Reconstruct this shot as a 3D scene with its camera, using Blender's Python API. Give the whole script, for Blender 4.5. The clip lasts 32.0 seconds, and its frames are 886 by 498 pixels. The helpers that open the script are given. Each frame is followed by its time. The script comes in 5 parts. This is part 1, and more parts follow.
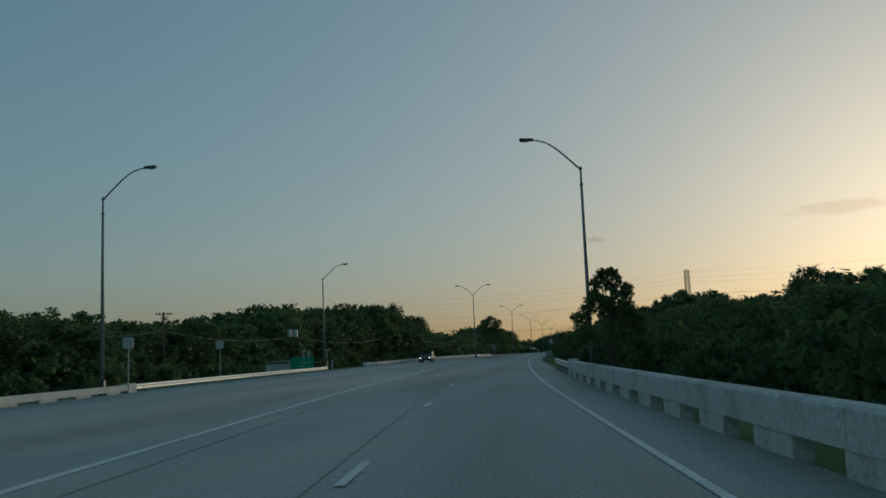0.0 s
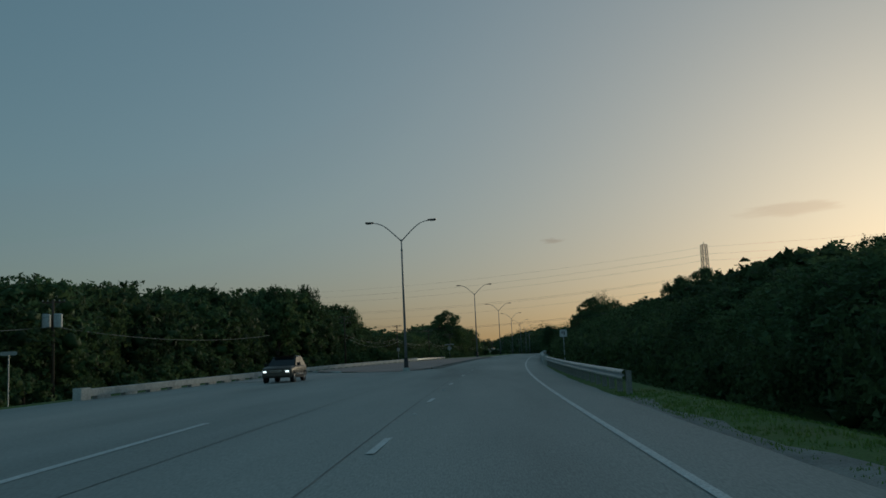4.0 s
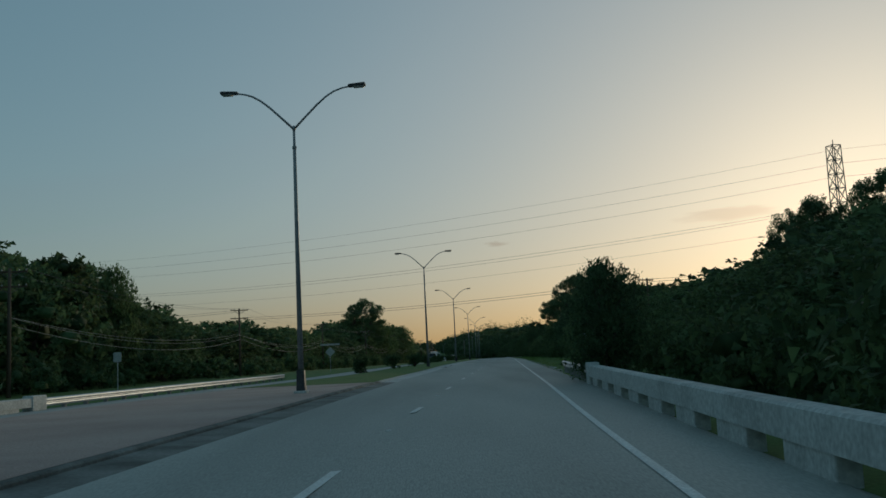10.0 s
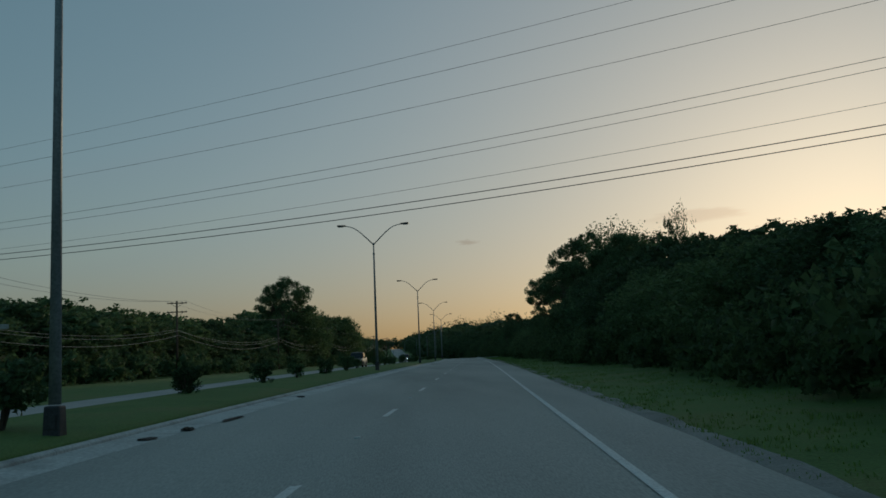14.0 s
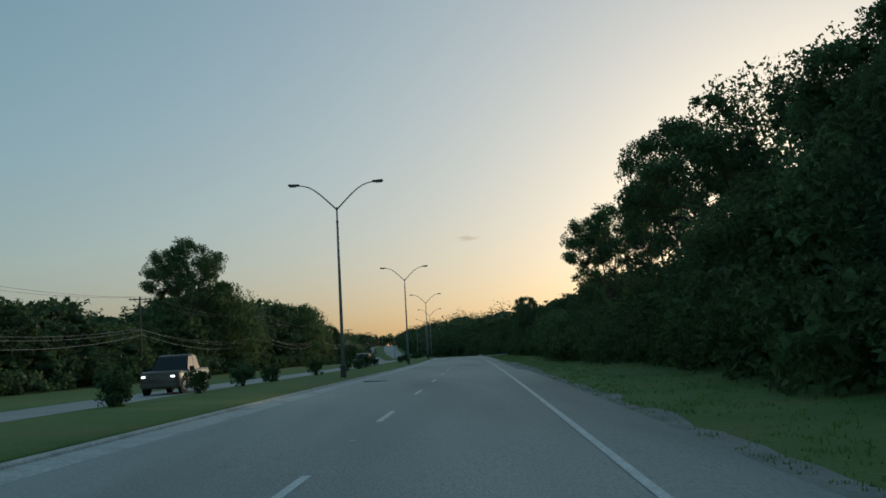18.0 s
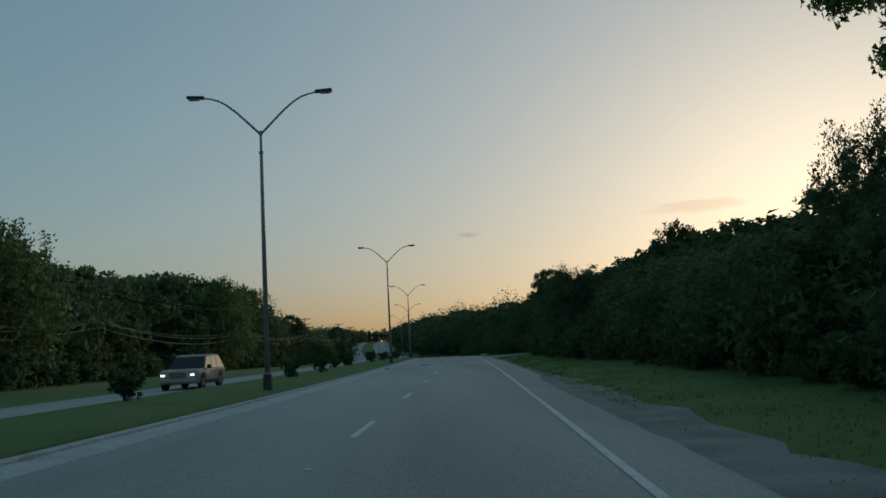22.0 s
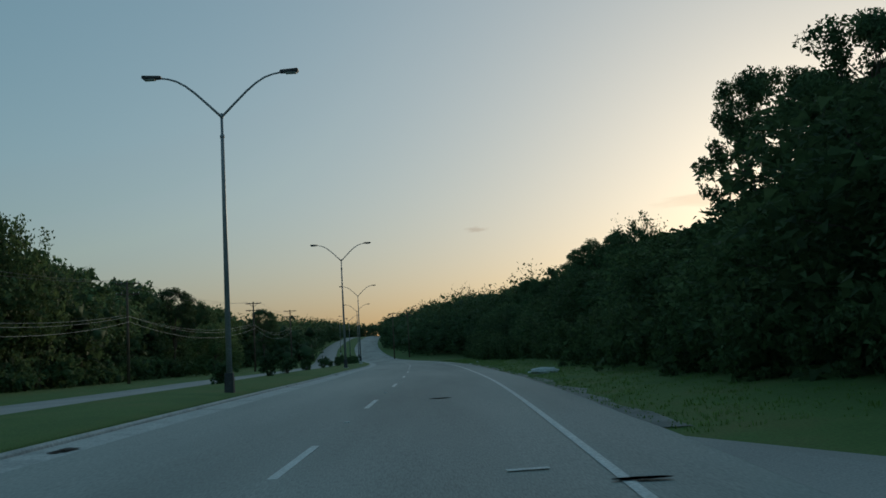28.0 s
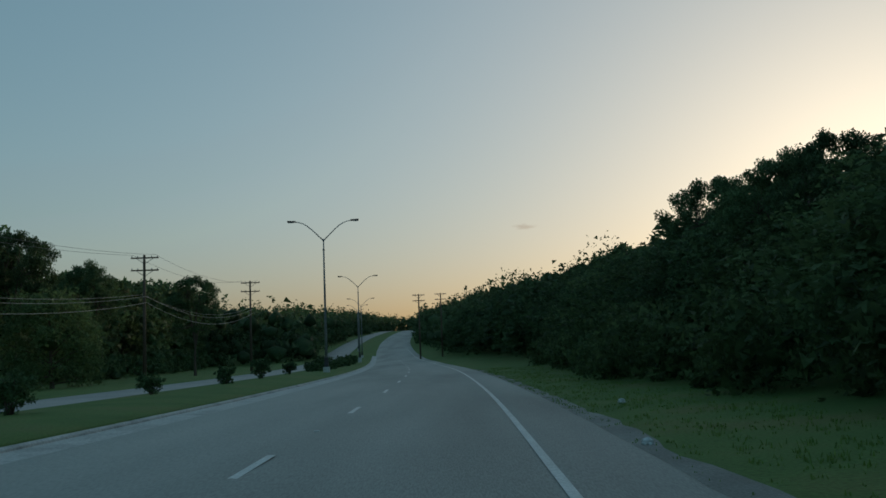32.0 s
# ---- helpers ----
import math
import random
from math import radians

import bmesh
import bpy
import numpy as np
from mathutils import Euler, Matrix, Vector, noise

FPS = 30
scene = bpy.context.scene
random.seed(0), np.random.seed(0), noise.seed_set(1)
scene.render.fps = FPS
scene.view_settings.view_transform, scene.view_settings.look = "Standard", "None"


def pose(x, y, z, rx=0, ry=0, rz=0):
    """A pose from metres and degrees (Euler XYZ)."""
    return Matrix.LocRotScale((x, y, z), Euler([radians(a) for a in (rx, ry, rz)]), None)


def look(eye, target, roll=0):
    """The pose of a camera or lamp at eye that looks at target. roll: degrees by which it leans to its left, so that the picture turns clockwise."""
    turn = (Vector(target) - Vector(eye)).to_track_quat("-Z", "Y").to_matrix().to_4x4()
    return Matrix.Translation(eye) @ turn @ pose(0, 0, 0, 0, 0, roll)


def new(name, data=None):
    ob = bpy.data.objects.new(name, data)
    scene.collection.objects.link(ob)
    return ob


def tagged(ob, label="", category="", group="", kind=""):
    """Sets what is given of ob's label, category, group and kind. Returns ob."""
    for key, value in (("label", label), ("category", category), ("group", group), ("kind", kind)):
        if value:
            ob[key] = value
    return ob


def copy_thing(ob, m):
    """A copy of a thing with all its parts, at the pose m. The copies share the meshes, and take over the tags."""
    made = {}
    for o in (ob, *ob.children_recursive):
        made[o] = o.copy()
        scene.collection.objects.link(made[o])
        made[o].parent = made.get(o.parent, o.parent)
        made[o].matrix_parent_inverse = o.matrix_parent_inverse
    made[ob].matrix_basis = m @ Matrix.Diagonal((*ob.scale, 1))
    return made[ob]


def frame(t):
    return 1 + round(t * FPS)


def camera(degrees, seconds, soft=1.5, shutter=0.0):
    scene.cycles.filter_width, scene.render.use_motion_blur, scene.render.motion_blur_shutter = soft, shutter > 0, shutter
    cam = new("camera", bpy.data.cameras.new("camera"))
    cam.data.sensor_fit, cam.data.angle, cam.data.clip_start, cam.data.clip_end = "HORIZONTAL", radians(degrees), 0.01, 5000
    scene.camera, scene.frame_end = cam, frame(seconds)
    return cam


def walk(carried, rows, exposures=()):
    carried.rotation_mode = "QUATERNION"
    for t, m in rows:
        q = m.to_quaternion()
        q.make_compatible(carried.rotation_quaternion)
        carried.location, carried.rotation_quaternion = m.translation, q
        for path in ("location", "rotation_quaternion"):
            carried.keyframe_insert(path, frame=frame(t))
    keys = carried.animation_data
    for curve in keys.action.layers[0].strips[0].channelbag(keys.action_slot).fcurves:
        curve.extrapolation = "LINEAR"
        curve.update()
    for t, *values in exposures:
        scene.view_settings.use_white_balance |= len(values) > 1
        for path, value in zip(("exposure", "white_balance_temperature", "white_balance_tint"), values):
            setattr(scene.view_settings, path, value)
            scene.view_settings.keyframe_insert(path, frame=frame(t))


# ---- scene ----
cam = camera(52.2, 32.0, 1.6)
PATH = [
    (0.0, -0.00, 0.00, 1.370, 5.16, 7.02, 2.34),
    (0.5, -0.37, 8.59, 1.476, 4.74, 7.03, 2.27),
    (1.0, -0.73, 17.76, 1.572, 4.40, 6.92, 2.33),
    (1.5, -1.03, 26.85, 1.665, 4.17, 6.93, 2.36),
    (2.0, -1.28, 35.95, 1.753, 3.79, 6.90, 2.44),
    (2.5, -1.47, 44.90, 1.838, 3.57, 6.89, 2.48),
    (3.0, -1.61, 53.94, 1.918, 3.18, 6.99, 2.51),
    (3.5, -1.70, 62.69, 1.996, 2.88, 6.98, 2.54),
    (4.0, -1.75, 71.64, 2.073, 2.52, 6.96, 2.59),
    (4.5, -1.74, 80.75, 2.149, 2.19, 6.94, 2.62),
    (5.0, -1.67, 89.98, 2.226, 1.90, 6.94, 2.60),
    (5.5, -1.53, 99.27, 2.303, 1.59, 6.92, 2.56),
    (6.0, -1.33, 108.57, 2.379, 1.08, 6.83, 2.53),
    (6.5, -1.08, 117.14, 2.469, 0.65, 6.86, 2.48),
    (7.0, -0.77, 125.90, 2.569, 0.15, 6.77, 2.51),
    (7.5, -0.40, 134.79, 2.672, -0.16, 6.83, 2.63),
    (8.0, 0.00, 143.77, 2.769, -0.21, 7.14, 2.76),
    (8.5, 0.43, 152.81, 2.853, -0.24, 7.17, 2.83),
    (9.0, 0.90, 161.88, 2.931, -0.43, 7.09, 2.84),
    (9.5, 1.40, 170.82, 3.011, -0.61, 7.11, 2.81),
    (10.0, 1.97, 179.75, 3.090, -1.00, 6.97, 2.78),
    (10.5, 2.60, 188.28, 3.183, -1.24, 7.02, 2.77),
    (11.0, 3.32, 197.37, 3.269, -1.67, 6.94, 2.79),
    (11.5, 4.05, 206.27, 3.354, -1.85, 6.98, 2.64),
    (12.0, 4.80, 215.14, 3.421, -2.09, 6.96, 2.48),
    (12.5, 5.55, 223.91, 3.467, -2.28, 6.96, 2.52),
    (13.0, 6.31, 232.91, 3.492, -2.57, 6.80, 2.45),
    (13.5, 7.08, 241.42, 3.522, -2.69, 6.81, 2.30),
    (14.0, 7.91, 250.34, 3.558, -2.91, 6.75, 2.30),
    (14.5, 8.73, 259.20, 3.611, -2.97, 6.74, 2.43),
    (15.0, 9.52, 268.10, 3.669, -3.03, 6.69, 2.61),
    (15.5, 10.30, 276.82, 3.724, -3.01, 6.70, 2.77),
    (16.0, 11.08, 285.48, 3.771, -2.96, 6.68, 2.86),
    (16.5, 11.86, 294.12, 3.811, -2.90, 6.64, 2.94),
    (17.0, 12.64, 302.78, 3.843, -2.84, 6.59, 3.03),
    (17.5, 13.40, 311.51, 3.866, -2.80, 6.55, 3.11),
    (18.0, 14.13, 320.35, 3.879, -2.81, 6.51, 3.08),
    (18.5, 14.85, 329.17, 3.889, -2.78, 6.56, 2.96),
    (19.0, 15.58, 338.08, 3.895, -2.81, 6.51, 2.88),
    (19.5, 16.31, 346.49, 3.916, -2.75, 6.52, 2.81),
    (20.0, 17.08, 355.35, 3.936, -2.76, 6.43, 2.82),
    (20.5, 17.85, 364.07, 3.960, -2.73, 6.46, 2.86),
    (21.0, 18.60, 372.90, 3.973, -2.73, 6.37, 2.87),
    (21.5, 19.33, 381.40, 3.968, -2.69, 6.41, 2.91),
    (22.0, 20.06, 390.35, 3.945, -2.77, 6.30, 2.87),
    (22.5, 20.75, 398.89, 3.933, -2.69, 6.35, 2.82),
    (23.0, 21.47, 407.86, 3.924, -2.73, 6.25, 2.70),
    (23.5, 22.18, 417.01, 3.933, -2.70, 6.31, 2.71),
    (24.0, 22.87, 426.23, 3.949, -2.71, 6.24, 2.71),
    (24.5, 23.55, 435.30, 3.965, -2.60, 6.28, 2.78),
    (25.0, 24.24, 444.52, 3.974, -2.68, 6.17, 2.77),
    (25.5, 24.88, 453.07, 3.997, -2.66, 6.18, 2.76),
    (26.0, 25.51, 461.97, 4.025, -2.37, 6.28, 2.81),
    (26.5, 26.14, 471.12, 4.052, -2.19, 6.31, 2.92),
    (27.0, 26.75, 480.42, 4.070, -2.23, 6.23, 3.07),
    (27.5, 27.33, 489.75, 4.072, -2.39, 6.08, 3.19),
    (28.0, 27.90, 499.01, 4.063, -2.26, 6.00, 3.14),
    (28.5, 28.42, 507.35, 4.058, -2.13, 6.03, 2.73),
    (29.0, 28.95, 515.53, 4.049, -1.84, 6.01, 2.46),
    (29.5, 29.40, 523.81, 4.023, -1.41, 6.05, 2.35),
    (30.0, 29.78, 532.34, 3.975, -1.01, 5.96, 2.45),
    (30.5, 30.05, 540.89, 3.915, -0.51, 6.02, 2.58),
    (31.0, 30.28, 549.60, 3.844, -0.13, 5.98, 2.49),
    (31.5, 30.45, 557.60, 3.784, 0.28, 5.98, 2.34),
    (32.0, 30.63, 565.94, 3.732, 0.69, 5.92, 2.16),
]
walk(cam, [(t, pose(x, y, z, 90 + pitch, roll, yaw)) for t, x, y, z, yaw, pitch, roll in PATH],
     [(0.0, -0.06, 5240, -6), (4.5, -0.33, 5240, -6), (6.0, -0.38, 5240, -6), (9.0, 0.02, 5300, -6), (12.0, 0.02, 5330, -5), (13.0, -0.22, 5330, -5), (15.5, 0.06, 5280, -4), (17.5, 0.5, 5450, -2), (20.0, 0.45, 5500, -2), (22.0, 0.14, 5400, -3), (23.0, 0.12, 5330, -4), (24.0, 0.1, 5310, -4), (25.0, 0.2, 5300, -4), (28.0, 0.32, 5330, -4), (32.0, 0.3, 5380, -4)])

# ---- sky and sun ----
SUN_AZ, SUN_EL = radians(28), radians(6.0)      # azimuth from +Y towards +X
world = bpy.data.worlds.new("sky")
scene.world = world
world.use_nodes = True
wn, wl = world.node_tree.nodes, world.node_tree.links
wn.clear()
sky = wn.new("ShaderNodeTexSky")
sky.sky_type, sky.sun_disc = "NISHITA", False
sky.sun_elevation, sky.sun_rotation = SUN_EL, SUN_AZ
sky.air_density, sky.dust_density, sky.ozone_density = 1.0, 2.2, 1.6
back = wn.new("ShaderNodeBackground")
back.inputs["Strength"].default_value = 0.16
wout = wn.new("ShaderNodeOutputWorld")
flatten = wn.new("ShaderNodeGamma")                 # gamma flattens the sky, raising the fill light from its dim parts
flatten.inputs["Gamma"].default_value = 0.55
wl.new(sky.outputs[0], flatten.inputs["Color"])
rich = wn.new("ShaderNodeHueSaturation")
rich.inputs["Saturation"].default_value = 1.2
rich.inputs["Hue"].default_value = 0.476
wl.new(flatten.outputs[0], rich.inputs["Color"])
# two thin wisps of evening cloud: azimuth, elevation and half-widths in degrees, how much they dim the sky
coord = wn.new("ShaderNodeTexCoord")
last_colour = rich.outputs[0]
for az, el, wa, we, dim, seed in ((19.2, 7.9, 3.4, 0.55, 0.3, 3.0), (4.75, 7.1, 0.8, 0.22, 0.42, 8.0)):
    a, e = radians(az), radians(el)
    sums = []
    for axis, half in (((math.cos(a), -math.sin(a), 0.0), wa), ((-math.sin(e) * math.sin(a), -math.sin(e) * math.cos(a), math.cos(e)), we), ((math.cos(e) * math.sin(a), math.cos(e) * math.cos(a), math.sin(e)), 57.3)):
        dot = wn.new("ShaderNodeVectorMath")
        dot.operation = "DOT_PRODUCT"
        dot.inputs[1].default_value = Vector(axis) * (57.3 / half)
        wl.new(coord.outputs["Generated"], dot.inputs[0])
        sums.append(dot.outputs["Value"])
    both = wn.new("ShaderNodeCombineXYZ")
    wl.new(sums[0], both.inputs[0])
    wl.new(sums[1], both.inputs[1])
    size = wn.new("ShaderNodeVectorMath")
    size.operation = "LENGTH"
    wl.new(both.outputs[0], size.inputs[0])
    veil = wn.new("ShaderNodeTexNoise")
    veil.inputs["Scale"].default_value, veil.inputs["Detail"].default_value = 1.6, 5
    shift = wn.new("ShaderNodeVectorMath")
    shift.inputs[1].default_value = (seed, seed, 0)
    wl.new(both.outputs[0], shift.inputs[0])
    wl.new(shift.outputs[0], veil.inputs["Vector"])
    edge = wn.new("ShaderNodeMath")
    edge.operation = "MULTIPLY_ADD"
    wl.new(veil.outputs["Fac"], edge.inputs[0])
    edge.inputs[1].default_value = -1.3
    wl.new(size.outputs["Value"], edge.inputs[2])
    mask = wn.new("ShaderNodeMapRange")
    mask.interpolation_type = "SMOOTHSTEP"
    mask.inputs["From Min"].default_value, mask.inputs["From Max"].default_value = 0.35, -0.35
    mask.inputs["To Min"].default_value, mask.inputs["To Max"].default_value = 0.0, dim
    wl.new(edge.outputs[0], mask.inputs["Value"])
    ahead = wn.new("ShaderNodeMath")
    ahead.operation = "GREATER_THAN"
    wl.new(sums[2], ahead.inputs[0])
    ahead.inputs[1].default_value = 0.5
    only = wn.new("ShaderNodeMath")
    only.operation = "MULTIPLY"
    wl.new(mask.outputs[0], only.inputs[0])
    wl.new(ahead.outputs[0], only.inputs[1])
    cloud = wn.new("ShaderNodeMix")
    cloud.data_type, cloud.blend_type = "RGBA", "MULTIPLY"
    cloud.inputs["B"].default_value = (0.62, 0.5, 0.45, 1)
    wl.new(only.outputs[0], cloud.inputs["Factor"])
    wl.new(last_colour, cloud.inputs["A"])
    last_colour = cloud.outputs["Result"]
wl.new(last_colour, back.inputs["Color"])
wl.new(back.outputs[0], wout.inputs["Surface"])
sun = new("sun", bpy.data.lights.new("sun", "SUN"))
sun.data.energy, sun.data.angle, sun.data.color = 0.9, radians(2.0), (1.0, 0.72, 0.45)
sun.matrix_world = look((0, 0, 60), (-math.sin(SUN_AZ) * math.cos(SUN_EL), -math.cos(SUN_AZ) * math.cos(SUN_EL), 60 - math.sin(SUN_EL)))


# ---- materials ----
def material(name, colours, scale=1.0, rough=0.8, metal=0.0, fine=30.0, bump=0.3, bump_dist=0.01, spec=0.3,
             vary=0.0, island=False, translucent=0.0, stretch=(1, 1, 1), each=0.0):
    """A procedural surface: colours mixed by a broad noise, darkened by a fine one, with relief; vary by object or island."""
    m = bpy.data.materials.new(name)
    m.use_nodes = True
    n, l = m.node_tree.nodes, m.node_tree.links
    n.clear()
    out, sh = n.new("ShaderNodeOutputMaterial"), n.new("ShaderNodeBsdfPrincipled")
    co, mp = n.new("ShaderNodeTexCoord"), n.new("ShaderNodeMapping")
    mp.inputs["Scale"].default_value = stretch
    l.new(co.outputs["Object"], mp.inputs["Vector"])
    broad, grain = n.new("ShaderNodeTexNoise"), n.new("ShaderNodeTexNoise")
    broad.inputs["Scale"].default_value, broad.inputs["Detail"].default_value = scale, 5
    grain.inputs["Scale"].default_value, grain.inputs["Detail"].default_value = fine, 3
    ramp = n.new("ShaderNodeValToRGB")
    k = len(colours)
    while len(ramp.color_ramp.elements) < k:
        ramp.color_ramp.elements.new(0.5)
    for i, c in enumerate(colours):
        e = ramp.color_ramp.elements[i]
        e.position = 0.3 + 0.4 * i / max(k - 1, 1)
        e.color = (*c, 1)
    mix = n.new("ShaderNodeMix")
    mix.data_type, mix.blend_type = "RGBA", "MULTIPLY"
    mix.inputs["Factor"].default_value = 0.55
    l.new(mp.outputs[0], broad.inputs["Vector"])
    l.new(mp.outputs[0], grain.inputs["Vector"])
    l.new(broad.outputs["Fac"], ramp.inputs["Fac"])
    l.new(ramp.outputs["Color"], mix.inputs["A"])
    gr = n.new("ShaderNodeMapRange")
    gr.inputs["From Min"].default_value, gr.inputs["From Max"].default_value = 0.3, 0.7
    gr.inputs["To Min"].default_value, gr.inputs["To Max"].default_value = 0.45, 1.15
    l.new(grain.outputs["Fac"], gr.inputs["Value"])
    l.new(gr.outputs[0], mix.inputs["B"])
    colour = mix.outputs["Result"]
    if vary:
        hs, rnd = n.new("ShaderNodeHueSaturation"), n.new("ShaderNodeMapRange")
        rnd.inputs["To Min"].default_value, rnd.inputs["To Max"].default_value = 1 - vary, 1 + vary
        src = n.new("ShaderNodeNewGeometry").outputs["Random Per Island"] if island else n.new("ShaderNodeObjectInfo").outputs["Random"]
        l.new(src, rnd.inputs["Value"])
        l.new(rnd.outputs[0], hs.inputs["Value"])
        l.new(colour, hs.inputs["Color"])
        colour = hs.outputs["Color"]
    if each:
        tone, own = n.new("ShaderNodeHueSaturation"), n.new("ShaderNodeMapRange")
        own.inputs["To Min"].default_value, own.inputs["To Max"].default_value = 1 - each, 1 + each
        l.new(n.new("ShaderNodeObjectInfo").outputs["Random"], own.inputs["Value"])
        l.new(own.outputs[0], tone.inputs["Value"])
        l.new(colour, tone.inputs["Color"])
        colour = tone.outputs["Color"]
    l.new(colour, sh.inputs["Base Color"])
    sh.inputs["Roughness"].default_value, sh.inputs["Metallic"].default_value = rough, metal
    sh.inputs["Specular IOR Level"].default_value = spec
    if bump:
        b = n.new("ShaderNodeBump")
        b.inputs["Strength"].default_value, b.inputs["Distance"].default_value = bump, bump_dist
        l.new(grain.outputs["Fac"], b.inputs["Height"])
        l.new(b.outputs[0], sh.inputs["Normal"])
    last = sh.outputs[0]
    if translucent:
        tr, ms = n.new("ShaderNodeBsdfTranslucent"), n.new("ShaderNodeMixShader")
        ms.inputs["Fac"].default_value = translucent
        l.new(colour, tr.inputs["Color"])
        l.new(last, ms.inputs[1])
        l.new(tr.outputs[0], ms.inputs[2])
        last = ms.outputs[0]
    l.new(last, out.inputs["Surface"])
    return m


def glow(name, colour, strength):
    m = bpy.data.materials.new(name)
    m.use_nodes = True
    m.node_tree.nodes["Principled BSDF"].inputs["Emission Color"].default_value = (*colour, 1)
    m.node_tree.nodes["Principled BSDF"].inputs["Emission Strength"].default_value = strength
    return m


ASPHALT = material("pale worn paving", [(0.29, 0.30, 0.275), (0.40, 0.41, 0.38), (0.47, 0.48, 0.44)], 0.3, 0.72, fine=60, bump=0.5, stretch=(1, 0.12, 1), spec=0.4)
CONCRETE_ROAD = material("worn concrete road", [(0.40, 0.385, 0.36), (0.50, 0.48, 0.45)], 0.3, 0.8, fine=40, bump=0.3)
DARK_CONCRETE = material("dark concrete", [(0.10, 0.105, 0.095), (0.2, 0.205, 0.19), (0.28, 0.285, 0.265)], 0.9, 0.85, fine=14, bump=0.3)
CONCRETE = material("weathered concrete", [(0.40, 0.40, 0.38), (0.62, 0.62, 0.59), (0.52, 0.52, 0.495)], 0.7, 0.85, fine=14, bump=0.3)
PAINT = material("worn white road paint", [(0.72, 0.72, 0.69), (0.86, 0.86, 0.83)], 1.5, 0.7, fine=25, bump=0.2)
BRICK = material("faded red paving brick", [(0.44, 0.32, 0.275), (0.56, 0.425, 0.37)], 0.35, 0.9, fine=30)
GRASS = material("mown summer grass", [(0.105, 0.175, 0.045), (0.135, 0.21, 0.055), (0.175, 0.20, 0.065)], 0.35, 0.9, fine=18, bump=0.6, bump_dist=0.05)
BLADES = material("grass blades", [(0.17, 0.27, 0.065), (0.22, 0.32, 0.085)], 1.0, 0.8, fine=8, bump=0, vary=0.2, island=True, translucent=0.5)
LEAF = material("dark oak leaves", [(0.085, 0.14, 0.06), (0.125, 0.18, 0.078)], 0.4, 0.7, fine=4, bump=0, vary=0.4, island=True, translucent=0.42, each=0.3)
LEAF_B = material("yellow-green elm leaves", [(0.10, 0.155, 0.06), (0.145, 0.195, 0.08)], 0.4, 0.7, fine=4, bump=0, vary=0.4, island=True, translucent=0.45, each=0.3)
LEAF_C = material("pale green willow leaves", [(0.135, 0.20, 0.075), (0.18, 0.245, 0.10)], 0.4, 0.7, fine=4, bump=0, vary=0.35, island=True, translucent=0.45)
BARK = material("grey-brown bark", [(0.09, 0.07, 0.055), (0.16, 0.13, 0.10)], 3.0, 0.95, fine=20, bump=0.8, bump_dist=0.03, stretch=(1, 1, 0.25))
GALV = material("dull galvanised steel", [(0.50, 0.51, 0.52), (0.62, 0.63, 0.64)], 2.0, 0.45, 0.5, fine=20, bump=0.1)
POLE_MAT = material("dark weathered lamp pole steel", [(0.24, 0.25, 0.26), (0.34, 0.35, 0.36)], 2.0, 0.5, 0.3, fine=20, bump=0.1)
HEAD_MAT = material("dark grey lamp head", [(0.05, 0.05, 0.055), (0.08, 0.08, 0.085)], 2.0, 0.5, 0.2, bump=0.05)
LENS = material("clouded lamp lens", [(0.30, 0.30, 0.28), (0.38, 0.38, 0.36)], 2.0, 0.3, bump=0)
WOOD = material("creosoted pole wood", [(0.10, 0.075, 0.055), (0.16, 0.12, 0.09)], 2.0, 0.9, fine=25, bump=0.6, stretch=(1, 1, 0.2))
TIMBER = material("weathered timber post", [(0.26, 0.25, 0.23), (0.40, 0.385, 0.36)], 2.0, 0.9, fine=25, bump=0.5)
WIRE = material("dark cable", [(0.09, 0.09, 0.09), (0.12, 0.12, 0.12)], 1.0, 0.5, bump=0)
# paler than WIRE: the sunset light on the low wires is put into the colour
WIRE_LIT = material("cable with sunset light in its colour", [(0.30, 0.30, 0.29), (0.38, 0.38, 0.36)], 1.0, 0.5, 0.5, bump=0)
LATTICE = material("galvanised lattice steel", [(0.16, 0.15, 0.14), (0.24, 0.22, 0.2)], 2.0, 0.6, 0.4, bump=0)
SIGN_WHITE = material("white sign face", [(0.62, 0.63, 0.63), (0.75, 0.75, 0.75)], 2.0, 0.5, fine=8, bump=0)
SIGN_BACK = material("bare aluminium sign back", [(0.40, 0.41, 0.41), (0.5, 0.5, 0.5)], 3.0, 0.5, 0.4, bump=0)
SIGN_GREEN = material("green guide sign", [(0.02, 0.30, 0.17), (0.03, 0.36, 0.21)], 1.0, 0.5, bump=0)
BLACK = material("black sign paint", [(0.02, 0.02, 0.02), (0.03, 0.03, 0.03)], 2.0, 0.6, bump=0)
RUBBER = material("tyre rubber", [(0.02, 0.02, 0.02), (0.035, 0.035, 0.035)], 5.0, 0.85, bump=0.1)
GLASS = material("dark tinted glass", [(0.012, 0.016, 0.018), (0.02, 0.024, 0.026)], 1.0, 0.08, spec=0.5, bump=0)
CHROME = material("bright trim", [(0.6, 0.6, 0.6), (0.7, 0.7, 0.7)], 2.0, 0.25, 1.0, bump=0)
PAINT_PEWTER = material("champagne car paint", [(0.36, 0.31, 0.26), (0.42, 0.36, 0.30)], 1.0, 0.42, 0.2, bump=0, spec=0.5)
PAINT_DARK = material("dark bronze car paint", [(0.09, 0.07, 0.055), (0.12, 0.10, 0.075)], 1.0, 0.42, 0.1, bump=0, spec=0.5)
HEADLIGHT = glow("lit headlight", (1.0, 0.95, 0.85), 2.0)
